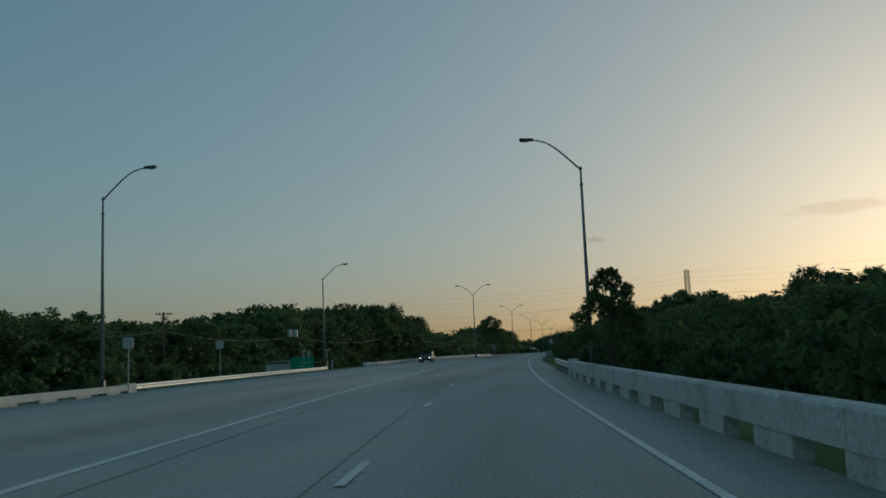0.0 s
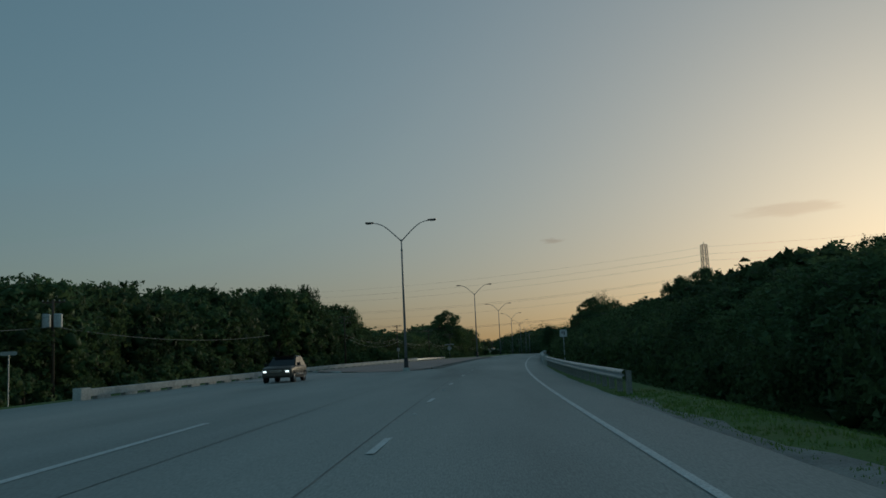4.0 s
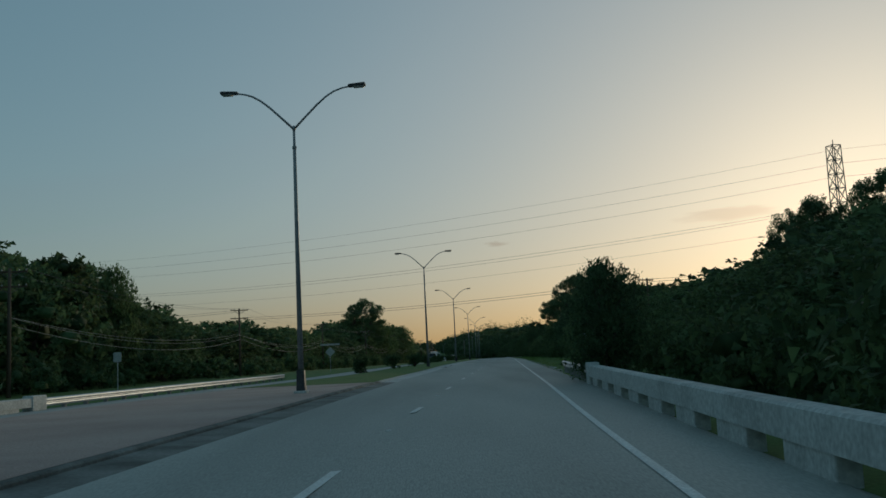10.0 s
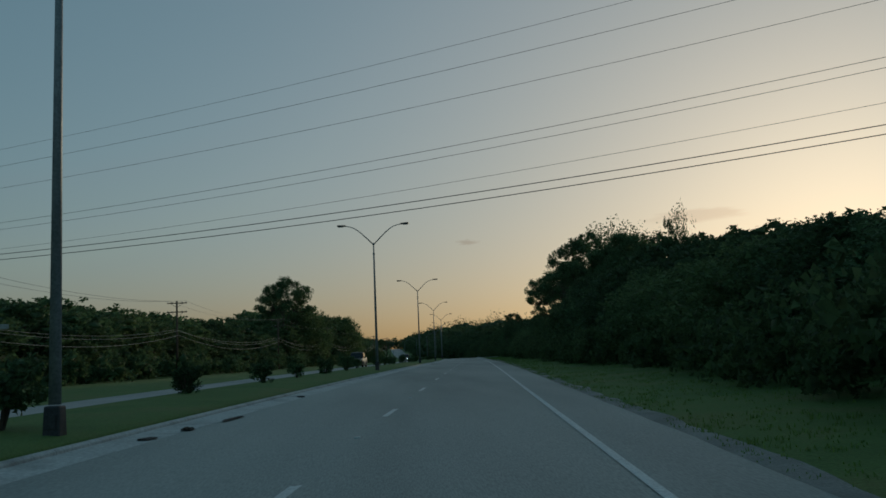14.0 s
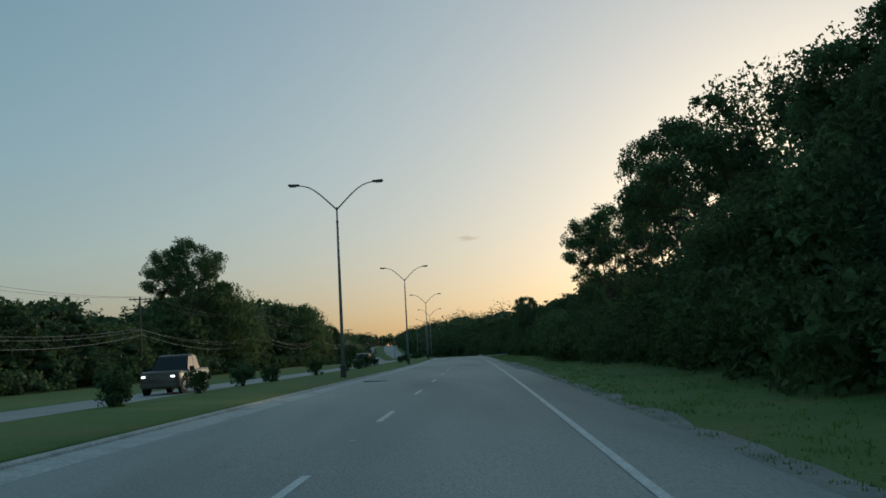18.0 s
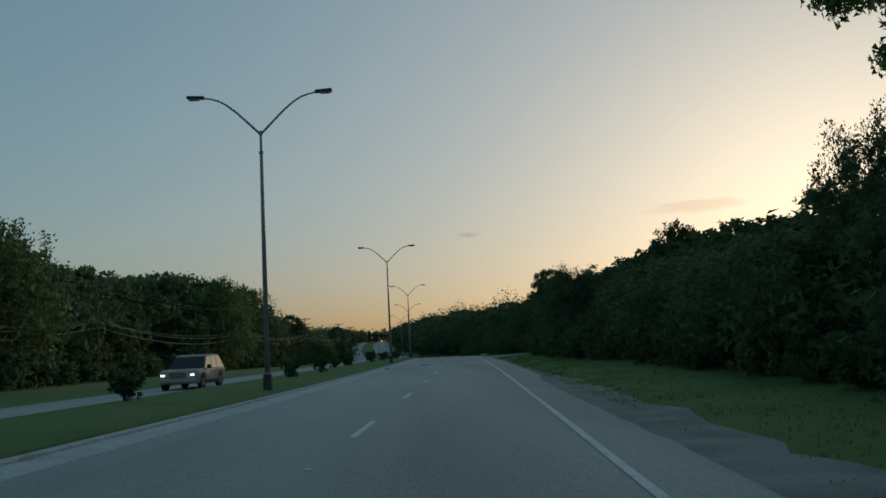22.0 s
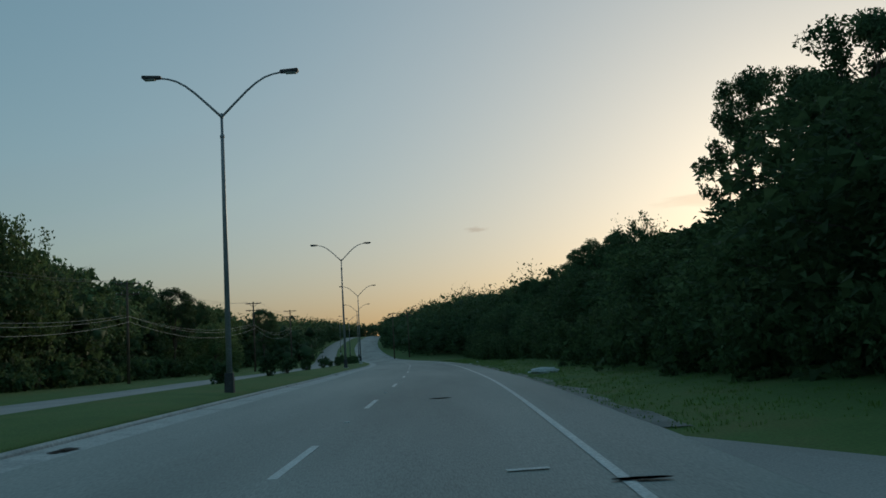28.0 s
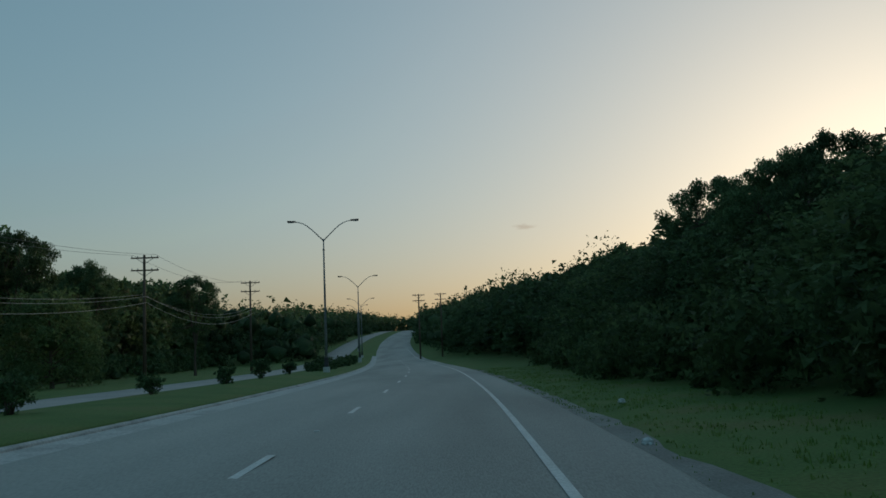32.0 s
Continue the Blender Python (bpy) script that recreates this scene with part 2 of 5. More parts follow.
TAIL_RED = material("red tail light", [(0.25, 0.015, 0.012), (0.35, 0.02, 0.016)], 2.0, 0.25, bump=0)
SODDEN = material("sodden leaves and grit", [(0.035, 0.032, 0.026), (0.07, 0.06, 0.045)], 6.0, 0.75, fine=60, bump=0.8, bump_dist=0.01)
LITTER = material("crumpled white plastic", [(0.6, 0.62, 0.62), (0.75, 0.76, 0.76)], 6.0, 0.6, bump=0.3)
IRON = material("cast iron", [(0.04, 0.038, 0.035), (0.07, 0.065, 0.06)], 4.0, 0.7, 0.5, fine=40)
DIRT = material("gravelly dirt", [(0.26, 0.25, 0.225), (0.40, 0.385, 0.35)], 0.8, 0.95, fine=25, bump=0.6, bump_dist=0.03)

# ---- the line of the road: y, x of the right edge line, height ----
KNOTS = [(-90, 6.8, -1.0), (-40, 4.0, -0.45), (0, 2.04, 0.0), (36, 0.68, 0.38), (72, 0.26, 0.72), (108, 0.45, 1.01), (135, 1.2, 1.28),
         (162, 2.57, 1.56), (190, 4.4, 1.83), (215, 6.5, 2.05), (250, 9.55, 2.19), (277, 11.85, 2.35), (320, 15.65, 2.5), (355, 18.68, 2.57),
         (390, 21.6, 2.57), (426, 24.5, 2.58), (453, 26.5, 2.63), (490, 28.95, 2.7), (515, 30.25, 2.68), (533, 30.95, 2.61), (550, 31.36, 2.47),
         (566, 31.55, 2.36), (600, 31.6, 1.98), (640, 30.5, 1.55), (690, 27.3, 1.1), (740, 23.3, 1.1), (800, 18.6, 2.4), (870, 14.5, 4.8),
         (960, 12.0, 8.0), (1070, 11.0, 11.2), (1200, 11.0, 12.6), (1500, 8.0, 13.0)]


def spline(i):
    ys = [k[0] for k in KNOTS]
    vs = [k[i] for k in KNOTS]
    m = [(vs[min(j + 1, len(vs) - 1)] - vs[max(j - 1, 0)]) / (ys[min(j + 1, len(vs) - 1)] - ys[max(j - 1, 0)]) for j in range(len(vs))]

    def f(y):
        j = max(0, min(len(ys) - 2, next((q for q in range(len(ys) - 1) if y < ys[q + 1]), len(ys) - 2)))
        h = ys[j + 1] - ys[j]
        s = (y - ys[j]) / h
        if s < 0 or s > 1:
            s = max(0.0, min(1.0, s))
        return ((2 * s ** 3 - 3 * s ** 2 + 1) * vs[j] + (s ** 3 - 2 * s ** 2 + s) * h * m[j]
                + (3 * s ** 2 - 2 * s ** 3) * vs[j + 1] + (s ** 3 - s ** 2) * h * m[j + 1])
    return f


edge_x, road_z = spline(1), spline(2)


def slope(y):
    return (edge_x(y + 1) - edge_x(y - 1)) / 2


def smooth(a, b, x):
    s = max(0.0, min(1.0, (x - a) / (b - a)))
    return s * s * (3 - 2 * s)


def lerp(pairs, x):
    if x <= pairs[0][0]:
        return pairs[0][1]
    for (a, p), (b, q) in zip(pairs, pairs[1:]):
        if x <= b:
            return p + (q - p) * (x - a) / (b - a)
    return pairs[-1][1]


def on_road(y, u, h=0.0):
    """The place at station y, u metres right of the right edge line, h above the road there."""
    s = slope(y)
    n = math.hypot(1, s)
    return Vector((edge_x(y) + u / n, y - u * s / n, road_z(y) + h))


def turn(y):
    """Heading of the road at station y, as degrees about z."""
    return -math.degrees(math.atan(slope(y)))


def at_road(y, u, h=0.0, rz=0.0):
    p = on_road(y, u, h)
    return pose(p.x, p.y, p.z, 0, 0, turn(y) + rz)


# ---- mesh helpers ----
def part(name, bm, mat, parent=None, label="", smooth_shade=False):
    me = bpy.data.meshes.new(name)
    bm.normal_update()
    bm.to_mesh(me)
    bm.free()
    me.materials.append(mat)
    if smooth_shade:
        for p in me.polygons:
            p.use_smooth = True
    ob = new(name, me)
    if parent is not None:
        ob.parent = parent
    if label:
        ob["label"] = label
    return ob


def share(name, mesh, parent, m):
    ob = new(name, mesh)
    ob.parent = parent
    ob.matrix_basis = m
    return ob


def fast_mesh(name, verts, faces, mat):
    """verts (n, 3) and faces (m, 4) as arrays."""
    me = bpy.data.meshes.new(name)
    me.vertices.add(len(verts))
    me.vertices.foreach_set("co", np.asarray(verts, np.float32).ravel())
    k = faces.shape[1]
    me.loops.add(faces.size)
    me.loops.foreach_set("vertex_index", np.asarray(faces, np.int32).ravel())
    me.polygons.add(len(faces))
    me.polygons.foreach_set("loop_start", np.arange(0, faces.size, k, dtype=np.int32))
    me.update()
    me.validate()
    me.materials.append(mat)
    return me


def thing(name, m, label, category, group="", kind=""):
    e = new(name)
    e.matrix_basis = m
    return tagged(e, label, category, group, kind)


def box(bm, x0, y0, z0, x1, y1, z1, bevel=0.0, m=None):
    r = bmesh.ops.create_cube(bm, size=1, matrix=Matrix.LocRotScale(((x0 + x1) / 2, (y0 + y1) / 2, (z0 + z1) / 2), None, (x1 - x0, y1 - y0, z1 - z0)))
    vs = r["verts"]
    if bevel:
        es = list({e for v in vs for e in v.link_edges})
        b = bmesh.ops.bevel(bm, geom=es, offset=bevel, segments=2, affect="EDGES", profile=0.5)
        vs = list({v for f in b["faces"] for v in f.verts} | {v for v in vs if v.is_valid})
    if m is not None:
        bmesh.ops.transform(bm, matrix=m, verts=[v for v in vs if v.is_valid])
    return bm


def tube(bm, points, radii, sides=8, cap=True):
    """A tapered tube along points."""
    rings = []
    for i, p in enumerate(points):
        d = (Vector(points[min(i + 1, len(points) - 1)]) - Vector(points[max(i - 1, 0)])).normalized()
        a = d.cross(Vector((0, 0, 1)) if abs(d.z) < 0.9 else Vector((1, 0, 0))).normalized()
        b = d.cross(a)
        rings.append([bm.verts.new(Vector(p) + radii[i] * (math.cos(2 * math.pi * k / sides) * a + math.sin(2 * math.pi * k / sides) * b)) for k in range(sides)])
    for r, s in zip(rings, rings[1:]):
        for k in range(sides):
            bm.faces.new((r[k], r[(k + 1) % sides], s[(k + 1) % sides], s[k]))
    if cap:
        bm.faces.new(rings[0][::-1])
        bm.faces.new(rings[-1])
    return bm


def strip(name, y0, y1, step, profile, mat, parent=None, label="", place=on_road):
    """A sheet along the road; profile(y) gives (u, h) pairs from left to right."""
    ys = [y0 + (y1 - y0) * i / max(1, round((y1 - y0) / step)) for i in range(max(1, round((y1 - y0) / step)) + 1)]
    vs, fs = [], []
    k = len(profile(y0))
    for y in ys:
        vs += [tuple(place(y, u, h)) for u, h in profile(y)]
    for i in range(len(ys) - 1):
        for j in range(k - 1):
            a = i * k + j
            fs.append((a, a + 1, a + 1 + k, a + k))
    me = bpy.data.meshes.new(name)
    me.from_pydata(vs, [], fs)
    me.materials.append(mat)
    for p in me.polygons:
        p.use_smooth = True
    ob = new(name, me)
    if parent is not None:
        ob.parent = parent
    if label:
        ob["label"] = label
    return ob


# ---- cross section ----
CURB_U = [(139, -9.6), (143, -7.4), (200, -7.35), (240, -7.9), (300, -8.35), (1500, -8.4)]       # near edge of the median
FAR_U = [(139, -9.8), (143, -14.2), (149, -18.6), (176, -18.6), (192, -16.4), (222, -14.4), (240, -12.9), (320, -14.0), (1500, -14.2)]      # far edge of the median
OUT_U = -20.6                                                                      # far edge of the other carriageway


def median_h(y, u):
    """Height of the mounded median."""
    a, b = lerp(CURB_U, y), lerp(FAR_U, y)
    s = max(0.0, min(1.0, (u - a) / (b - a)))
    return 0.122 + 0.15 * smooth(222, 240, y) * math.sin(math.pi * s) ** 0.7


def ground_h(y, u):
    """Height of the ground sheet against the road; it lies under pavements and median."""
    if -21.4 < u < 1.9:
        return -0.09
    if u >= 1.9:
        d = u - 1.9
        fall = 1 - smooth(215, 240, y)          # embankment beside the bridges
        rise = 0.02 * d + 0.5 * smooth(3, 12, d) + 2.2 * smooth(12, 45, d) + 3.0 * smooth(45, 160, d)
        dip = -1.4 * smooth(0.5, 7, d) - 1.6 * smooth(7, 30, d) + 2.5 * smooth(40, 160, d)
        return -0.09 + 0.05 * min(1, d) + (rise * (1 - fall) + dip * fall)
    d = -21.4 - u
    fall = 1 - smooth(205, 250, y)
    return -0.09 + 0.05 * min(1, d) + (-0.25 * smooth(0, 12, d) + 1.0 * smooth(30, 150, d)) * (1 - fall) + (-1.6 * smooth(0, 10, d) + 1.6 * smooth(40, 150, d)) * fall


def ground_at(y, u, h=0.0):
    return Vector((edge_x(y) + u, y, road_z(y) + ground_h(y, u) + h))


# ground sheet
us = [-1500, -700, -350, -200, -130, -90, -65, -50, -40, -33, -28, -25, -23, -22, -21.45, -21, -14, -7, 0, 1.85, 2.0, 2.4, 3, 4, 5.5, 7.5, 10, 13, 17, 22, 30, 42, 60, 90, 130, 200, 350, 700, 1500]
ground = strip("ground", -90, 1500, 6.0, lambda y: [(u, 0.0) for u in us], GRASS, place=ground_at)
tagged(ground, "rough green verge grass and woodland floor beside the road", "ground", kind="structure")
far = bmesh.new()
box(far, -4500, -4500, -6.5, 4500, 4500, -6.0)
tagged(part("distant_ground", far, GRASS), "flat dark green land out to the horizon", "ground", kind="structure")

# ---- carriageways ----
def shoulder(y):
    """How far the asphalt reaches beyond the edge line: broken and uneven, narrowest where gravel has washed over it."""
    worn = smooth(372, 380, y) * (1 - smooth(424, 434, y))
    return 1.5 - 0.42 * worn + 0.07 * noise.noise(Vector((y * 0.21, 0, 0))) + (0.05 + 0.1 * worn) * noise.noise(Vector((y * 0.9, 3, 0)))


road = strip("road", -90, 1300, 1.0, lambda y: [(lerp(CURB_U, y) + 0.62 if y > 143 else -6.6, 0.0), (-5.5, 0.02), (-3.6, 0.03), (-1.8, 0.015), (0, 0.0), (shoulder(y) - 0.06, -0.03), (shoulder(y), -0.045), (shoulder(y) + 0.05, -0.13)], ASPHALT)
tagged(road, "pale worn grey carriageway of two lanes with faint tyre tracks", "road", kind="structure")
FAR_EDGE = [(160, OUT_U), (211, -18.9), (250, -17.6), (290, -18.0), (340, -19.4), (370, -20.2), (430, -19.6), (480, -19.2), (530, -19.9), (1300, -19.9)]
other = strip("other_road", 128, 1300, 4.0, lambda y: [(lerp(FAR_EDGE, y) - 0.1, -0.15), (lerp(FAR_EDGE, y), -0.06), (-16.5, 0.0), (lerp(FAR_U, y) + 0.02, 0.0)], CONCRETE_ROAD)
tagged(other, "pale worn concrete carriageway for the oncoming lanes", "road", kind="structure")
apron = strip("bridge_apron", -90, 127.98, 4.0, lambda y: [(OUT_U - 0.1, -0.15), (OUT_U, -0.06), (-14, 0.0), (-6.58, 0.008)], ASPHALT)
tagged(apron, "wide grey paved turning lane and oncoming lanes on the bridge", "road", kind="structure")

def gravel(y):
    wide = 0.5 + 0.75 * smooth(370, 382, y) * (1 - smooth(424, 436, y)) + 0.35 * noise.noise(Vector((y * 0.3, 7, 0))) + 0.2 * noise.noise(Vector((y * 1.1, 9, 0)))
    e = shoulder(y)
    return [(e - 0.2, -0.075), (e + 0.15, -0.07), (e + max(0.2, wide), ground_h(y, e + max(0.2, wide)) + 0.012), (e + max(0.25, wide) + 0.3, ground_h(y, e + wide + 0.3) - 0.06)]


for a, b in ((61, 97), (230, 494.5), (513, 640)):
    tagged(strip("gravel_shoulder", a, b, 1.0, gravel, DIRT), "pale gravel and dirt washed along the broken asphalt edge", "gravel", kind="structure")

under = strip("nose_paving", 127.9, 156, 3.0, lambda y: [(-13.5, -0.012), (-6.2, -0.012)], ASPHALT)
tagged(under, "grey paving running under the nose of the median", "road", kind="structure")

# painted lines
def wander(y):
    # the painters' line wanders a hand's width outward on the last rise
    return 0.09 * smooth(505, 535, y)


strip("edge_line", -60, 800, 4.0, lambda y: [(wander(y) - 0.06, 0.012), (wander(y) + 0.06, 0.012)], PAINT, road, "worn solid white edge line")
LEFT_U = [(-60, -7.45), (60, -7.46), (78, -7.85), (92, -8.3)]
strip("left_line", -60, 92, 4.0, lambda y: [(lerp(LEFT_U, y) - 0.09, 0.014), (lerp(LEFT_U, y) + 0.09, 0.014)], PAINT, road, "solid white line beside the turning lane")
bm = bmesh.new()
box(bm, -0.06, -1.6, 0.0, 0.06, 1.6, 0.004)
first = part("lane_dash", bm, PAINT, road)
# the painters' spacing is uneven: which dash lies at which station
DASHES = [(-5, -50.0), (0, 11.0), (5, 73.5), (8, 109.6), (9, 121.0), (20, 246.8), (24, 294.8), (27, 329.1), (29, 350.6), (32, 384.5), (35, 417.5), (39, 463.5), (43, 510.4), (46, 543.6), (49, 577.0), (65, 757.0)]
first.matrix_basis = at_road(11.0, -3.58, 0.032)
for n in range(-5, 66):
    if n:
        share("lane_dash", first.data, road, at_road(lerp(DASHES, n), -3.58, 0.032))
# raised reflective markers between the dashes
bm = bmesh.new()
box(bm, -0.05, -0.05, 0.0, 0.05, 0.05, 0.02, 0.008)
button = part("road_marker", bm, SIGN_WHITE, road, "small white raised reflective marker")
button.matrix_basis = at_road(5.0, -3.58, 0.03)
for n in range(1, 50):
    share("road_marker", button.data, road, at_road(lerp(DASHES, n + 0.5), -3.58, 0.03))
# a short stray white mark and the stop bar of the side road
for y, u, w, l, rz in ((508.6, -0.85, 0.46, 0.12, 8), (161.5, -2.2, 0.16, 0.1, 0)):
    bm = bmesh.new()
    box(bm, -w / 2, -l / 2, 0, w / 2, l / 2, 0.004)
    part("paint_patch", bm, PAINT, road, "worn white paint patch").matrix_basis = at_road(y, u, 0.022, rz)

strip("paving_joint", -60, 128, 4.0, lambda y: [(-3.9, 0.0335), (-3.875, 0.0335)], DIRT, road, "dark lengthwise joint in the bridge paving")
for y, u, w, l, seed in ((507.6, 0.14, 0.3, 0.09, 1), (466.2, 0.9, 0.2, 0.1, 2), (522.5, -1.9, 0.3, 0.2, 4), (570.3, -5.9, 0.58, 0.3, 6)):
    bm = bmesh.new()
    ring = [bm.verts.new((math.cos(k * 0.449) * w * (1 + 0.3 * noise.noise(Vector((k, seed, 0)))), math.sin(k * 0.449) * l * (1 + 0.5 * noise.noise(Vector((k, seed, 5)))), 0.0)) for k in range(14)]
    bm.faces.new(ring)
    bmesh.ops.solidify(bm, geom=bm.faces[:], thickness=0.003)
    part("tar_patch", bm, SODDEN, road, "dark ragged tar patch").matrix_basis = at_road(y, u, 0.024)

# kerb and gutter, in cast lengths
dark_strip = strip("dark_gutter", 143, 223.98, 3.0, lambda y: [(lerp(CURB_U, y) + 0.0, 0.03), (lerp(CURB_U, y) + 0.78, 0.004)], DARK_CONCRETE)
tagged(dark_strip, "dark gutter beside the brick-paved median", "gutter", kind="structure")
gutter = strip("gutter", 224, 760, 3.0, lambda y: [(lerp(CURB_U, y) + 0.0, 0.03), (lerp(CURB_U, y) + 0.78, 0.004)], CONCRETE)
tagged(gutter, "pale concrete gutter strip beside the median kerb", "gutter", kind="structure")
kerb = thing("kerb", pose(0, 0, 0), "low concrete kerb along the median with joints", "kerb", kind="structure")


def kerb_piece(a, b, side):
    line = CURB_U if side > 0 else FAR_U
    prof = [(0.02, -0.08), (0.0, 0.07), (-0.04, 0.1), (-0.16, 0.105), (-0.16, -0.08)]
    vs, fs = [], []
    for y in (a, b):
        u = lerp(line, y)
        vs += [tuple(on_road(y, u + side * q, h)) for q, h in prof]
    k = len(prof)
    for j in range(k):
        fs.append((j, (j + 1) % k, k + (j + 1) % k, k + j))
    fs += [tuple(range(k - 1, -1, -1)), tuple(range(k, 2 * k))]
    me = bpy.data.meshes.new("kerb_stone")
    me.from_pydata(vs, [], fs)
    me.materials.append(DARK_CONCRETE if side > 0 and b < 224 else CONCRETE)     # darker along the brick paving
    ob = new("kerb_stone", me)
    ob.parent = kerb


for i in range(154):
    kerb_piece(144 + 4.0 * i, 144 + 4.0 * i + 3.985, 1)
for i in range(97):
    kerb_piece(144 + 6.0 * i, 144 + 6.0 * i + 5.985, -1)

# median: brick-paved near the bridge, then mown grass
def median_profile(y):
    a, b = lerp(CURB_U, y) - 0.16, lerp(FAR_U, y) + 0.16
    return [(a + 0.03, 0.09), (a + 0.02, 0.125)] + [(a + (b - a) * i / 8, median_h(y, a + (b - a) * i / 8)) for i in range(9)] + [(b - 0.02, 0.125), (b - 0.03, 0.09)]


paving = strip("median_paving", 139, 222, 3.0, lambda y: [(u, 0.01 + 0.1 * smooth(139, 148, y)) for u, h in median_profile(y)], BRICK)
tagged(paving, "reddish brick-paved median beside the carriageway", "paving", kind="structure")
lawn = strip("median_grass", 222.02, 745, 3.0, median_profile, GRASS)
tagged(lawn, "mounded strip of mown green grass between the carriageways", "grass", kind="structure")

# ---- bridge rails and guard rails ----
def concrete_rail(y0, y1, u, base, top, label, group=""):
    """A low concrete bridge rail: a beam on short blocks with openings between them."""
    line = u if callable(u) else lambda y: u
    root = thing("bridge_rail", at_road(y0, line(y0), base), label, "bridge rail", group)
    inv = root.matrix_basis.inverted()
    h = top - base
    n = max(1, round((y1 - y0) / 6.1))
    for i in range(n):
        a, b = y0 + (y1 - y0) * i / n, y0 + (y1 - y0) * (i + 1) / n - 0.02
        prof = [(-0.17, h * 0.42), (-0.17, h * 0.95), (-0.13, h), (0.13, h), (0.17, h * 0.95), (0.17, h * 0.42)]
        vs, fs, k = [], [], len(prof)
        for y in (a, b):
            vs += [tuple(inv @ on_road(y, line(y) + q, base + z)) for q, z in prof]
        for j in range(k):
            fs.append((j, (j + 1) % k, k + (j + 1) % k, k + j))
        fs += [tuple(range(k - 1, -1, -1)), tuple(range(k, 2 * k))]
        me = bpy.data.meshes.new("beam")
        me.from_pydata(vs, [], fs)
        me.materials.append(CONCRETE)
        share("beam", me, root, Matrix())
    bm = bmesh.new()
    box(bm, -0.13, -0.75, -0.1, 0.13, 0.75, h * 0.43, 0.02)
    block = part("post", bm, CONCRETE, root)
    m = max(1, round((y1 - y0) / 3.05))
    for i in range(m):
        ym = y0 + (y1 - y0) * (i + 0.5) / m
        mat = inv @ at_road(ym, line(ym), base)
        if i:
            share("post", block.data, root, mat)
        else:
            block.matrix_basis = mat
    bm = bmesh.new()
    box(bm, -0.2, -0.5, -0.1, 0.2, 0.5, h * 1.12, 0.03)
    end = part("end_block", bm, CONCRETE, root)
    end.matrix_basis = inv @ at_road(y1 + 0.45, line(y1), base)
    share("end_block", end.data, root, inv @ at_road(y0 - 0.45, line(y0), base))
    return root


WAVE = [(-0.04, -0.155), (-0.02, -0.15), (0.035, -0.11), (0.045, -0.078), (0.035, -0.045), (-0.03, -0.012), (-0.03, 0.012), (0.035, 0.045), (0.045, 0.078), (0.035, 0.11), (-0.02, 0.15), (-0.04, 0.155)]


def guard_rail(y0, y1, u0, base, height, label, side, u1=None, post=1.9):
    """A W-beam rail; side is the way it faces. u1: where it ends."""
    u1 = u0 if u1 is None else u1
    root = thing("guard_rail", at_road(y0, u0, base), label, "guard rail")
    inv = root.matrix_basis.inverted()

    def uu(y):
        s = (y - y0) / (y1 - y0)
        return u0 + (u1 - u0) * s ** 1.6
    n = max(1, round((y1 - y0) / 3.8))
    for i in range(n):
        vs, fs, k = [], [], len(WAVE)
        for y in (y0 + (y1 - y0) * i / n, y0 + (y1 - y0) * (i + 0.5) / n, y0 + (y1 - y0) * (i + 1) / n + 0.12):
            for d in (0.0, -0.006):
                vs += [tuple(inv @ on_road(y, uu(y) + side * (q + d + (0.003 if i % 2 else 0)), base + height - 0.155 + z)) for q, z in WAVE]
        for s in (0, 2 * k):
            for j in range(k - 1):
                fs.append((s + j, s + j + 1, s + j + 1 + 2 * k, s + j + 2 * k))
                fs.append((s + k + j, s + 3 * k + j, s + 3 * k + j + 1, s + k + j + 1))
            fs.append((s, s + 2 * k, s + 3 * k, s + k))
            fs.append((s + k - 1, s + 2 * k - 1, s + 4 * k - 1, s + 3 * k - 1))
        me = bpy.data.meshes.new("rail_beam")
        me.from_pydata(vs, [], fs)
        me.materials.append(GALV)
        share("rail_beam", me, root, Matrix())
    bm = bmesh.new()
    box(bm, -0.08, -0.08, -0.4, 0.08, 0.08, height - 0.03, 0.01)
    box(bm, -0.08 if side < 0 else 0.06, -0.07, height - 0.33, -0.06 if side < 0 else 0.12, 0.07, height - 0.02)
    p = part("post", bm, TIMBER, root)
    m = max(1, round((y1 - y0) / post))
    for i in range(m + 1):
        y = y0 + 0.1 + (y1 - y0 - 0.2) * i / m
        mat = inv @ at_road(y, uu(y) - side * 0.16, base)
        if i:
            share("post", p.data, root, mat)
        else:
            p.matrix_basis = mat
    return root


concrete_rail(-60, 40.5, 1.55, -0.05, 0.69, "low weathered concrete bridge rail with openings on the verge side", "bridge rails")
guard_rail(41.3, 60.2, 1.45, -0.1, 0.72, "galvanised steel guard rail after the bridge rail", -1, 1.65)
guard_rail(98, 141.5, 1.9, -0.1, 0.72, "galvanised steel guard rail on timber posts", -1, 1.55)
concrete_rail(142.8, 211.5, 1.55, -0.05, 0.63, "pale concrete bridge rail with dark openings beneath the beam", "bridge rails")
guard_rail(212.4, 232, 1.5, -0.1, 0.68, "galvanised steel guard rail ending in the verge", -1, 1.75)
concrete_rail(-60, 44, OUT_U + 0.3, -0.15, 0.34, "low concrete bridge rail beyond the oncoming lanes", "bridge rails")
guard_rail(45, 92, OUT_U + 0.3, -0.15, 0.5, "galvanised guard rail beyond the oncoming lanes", 1, OUT_U + 0.1)
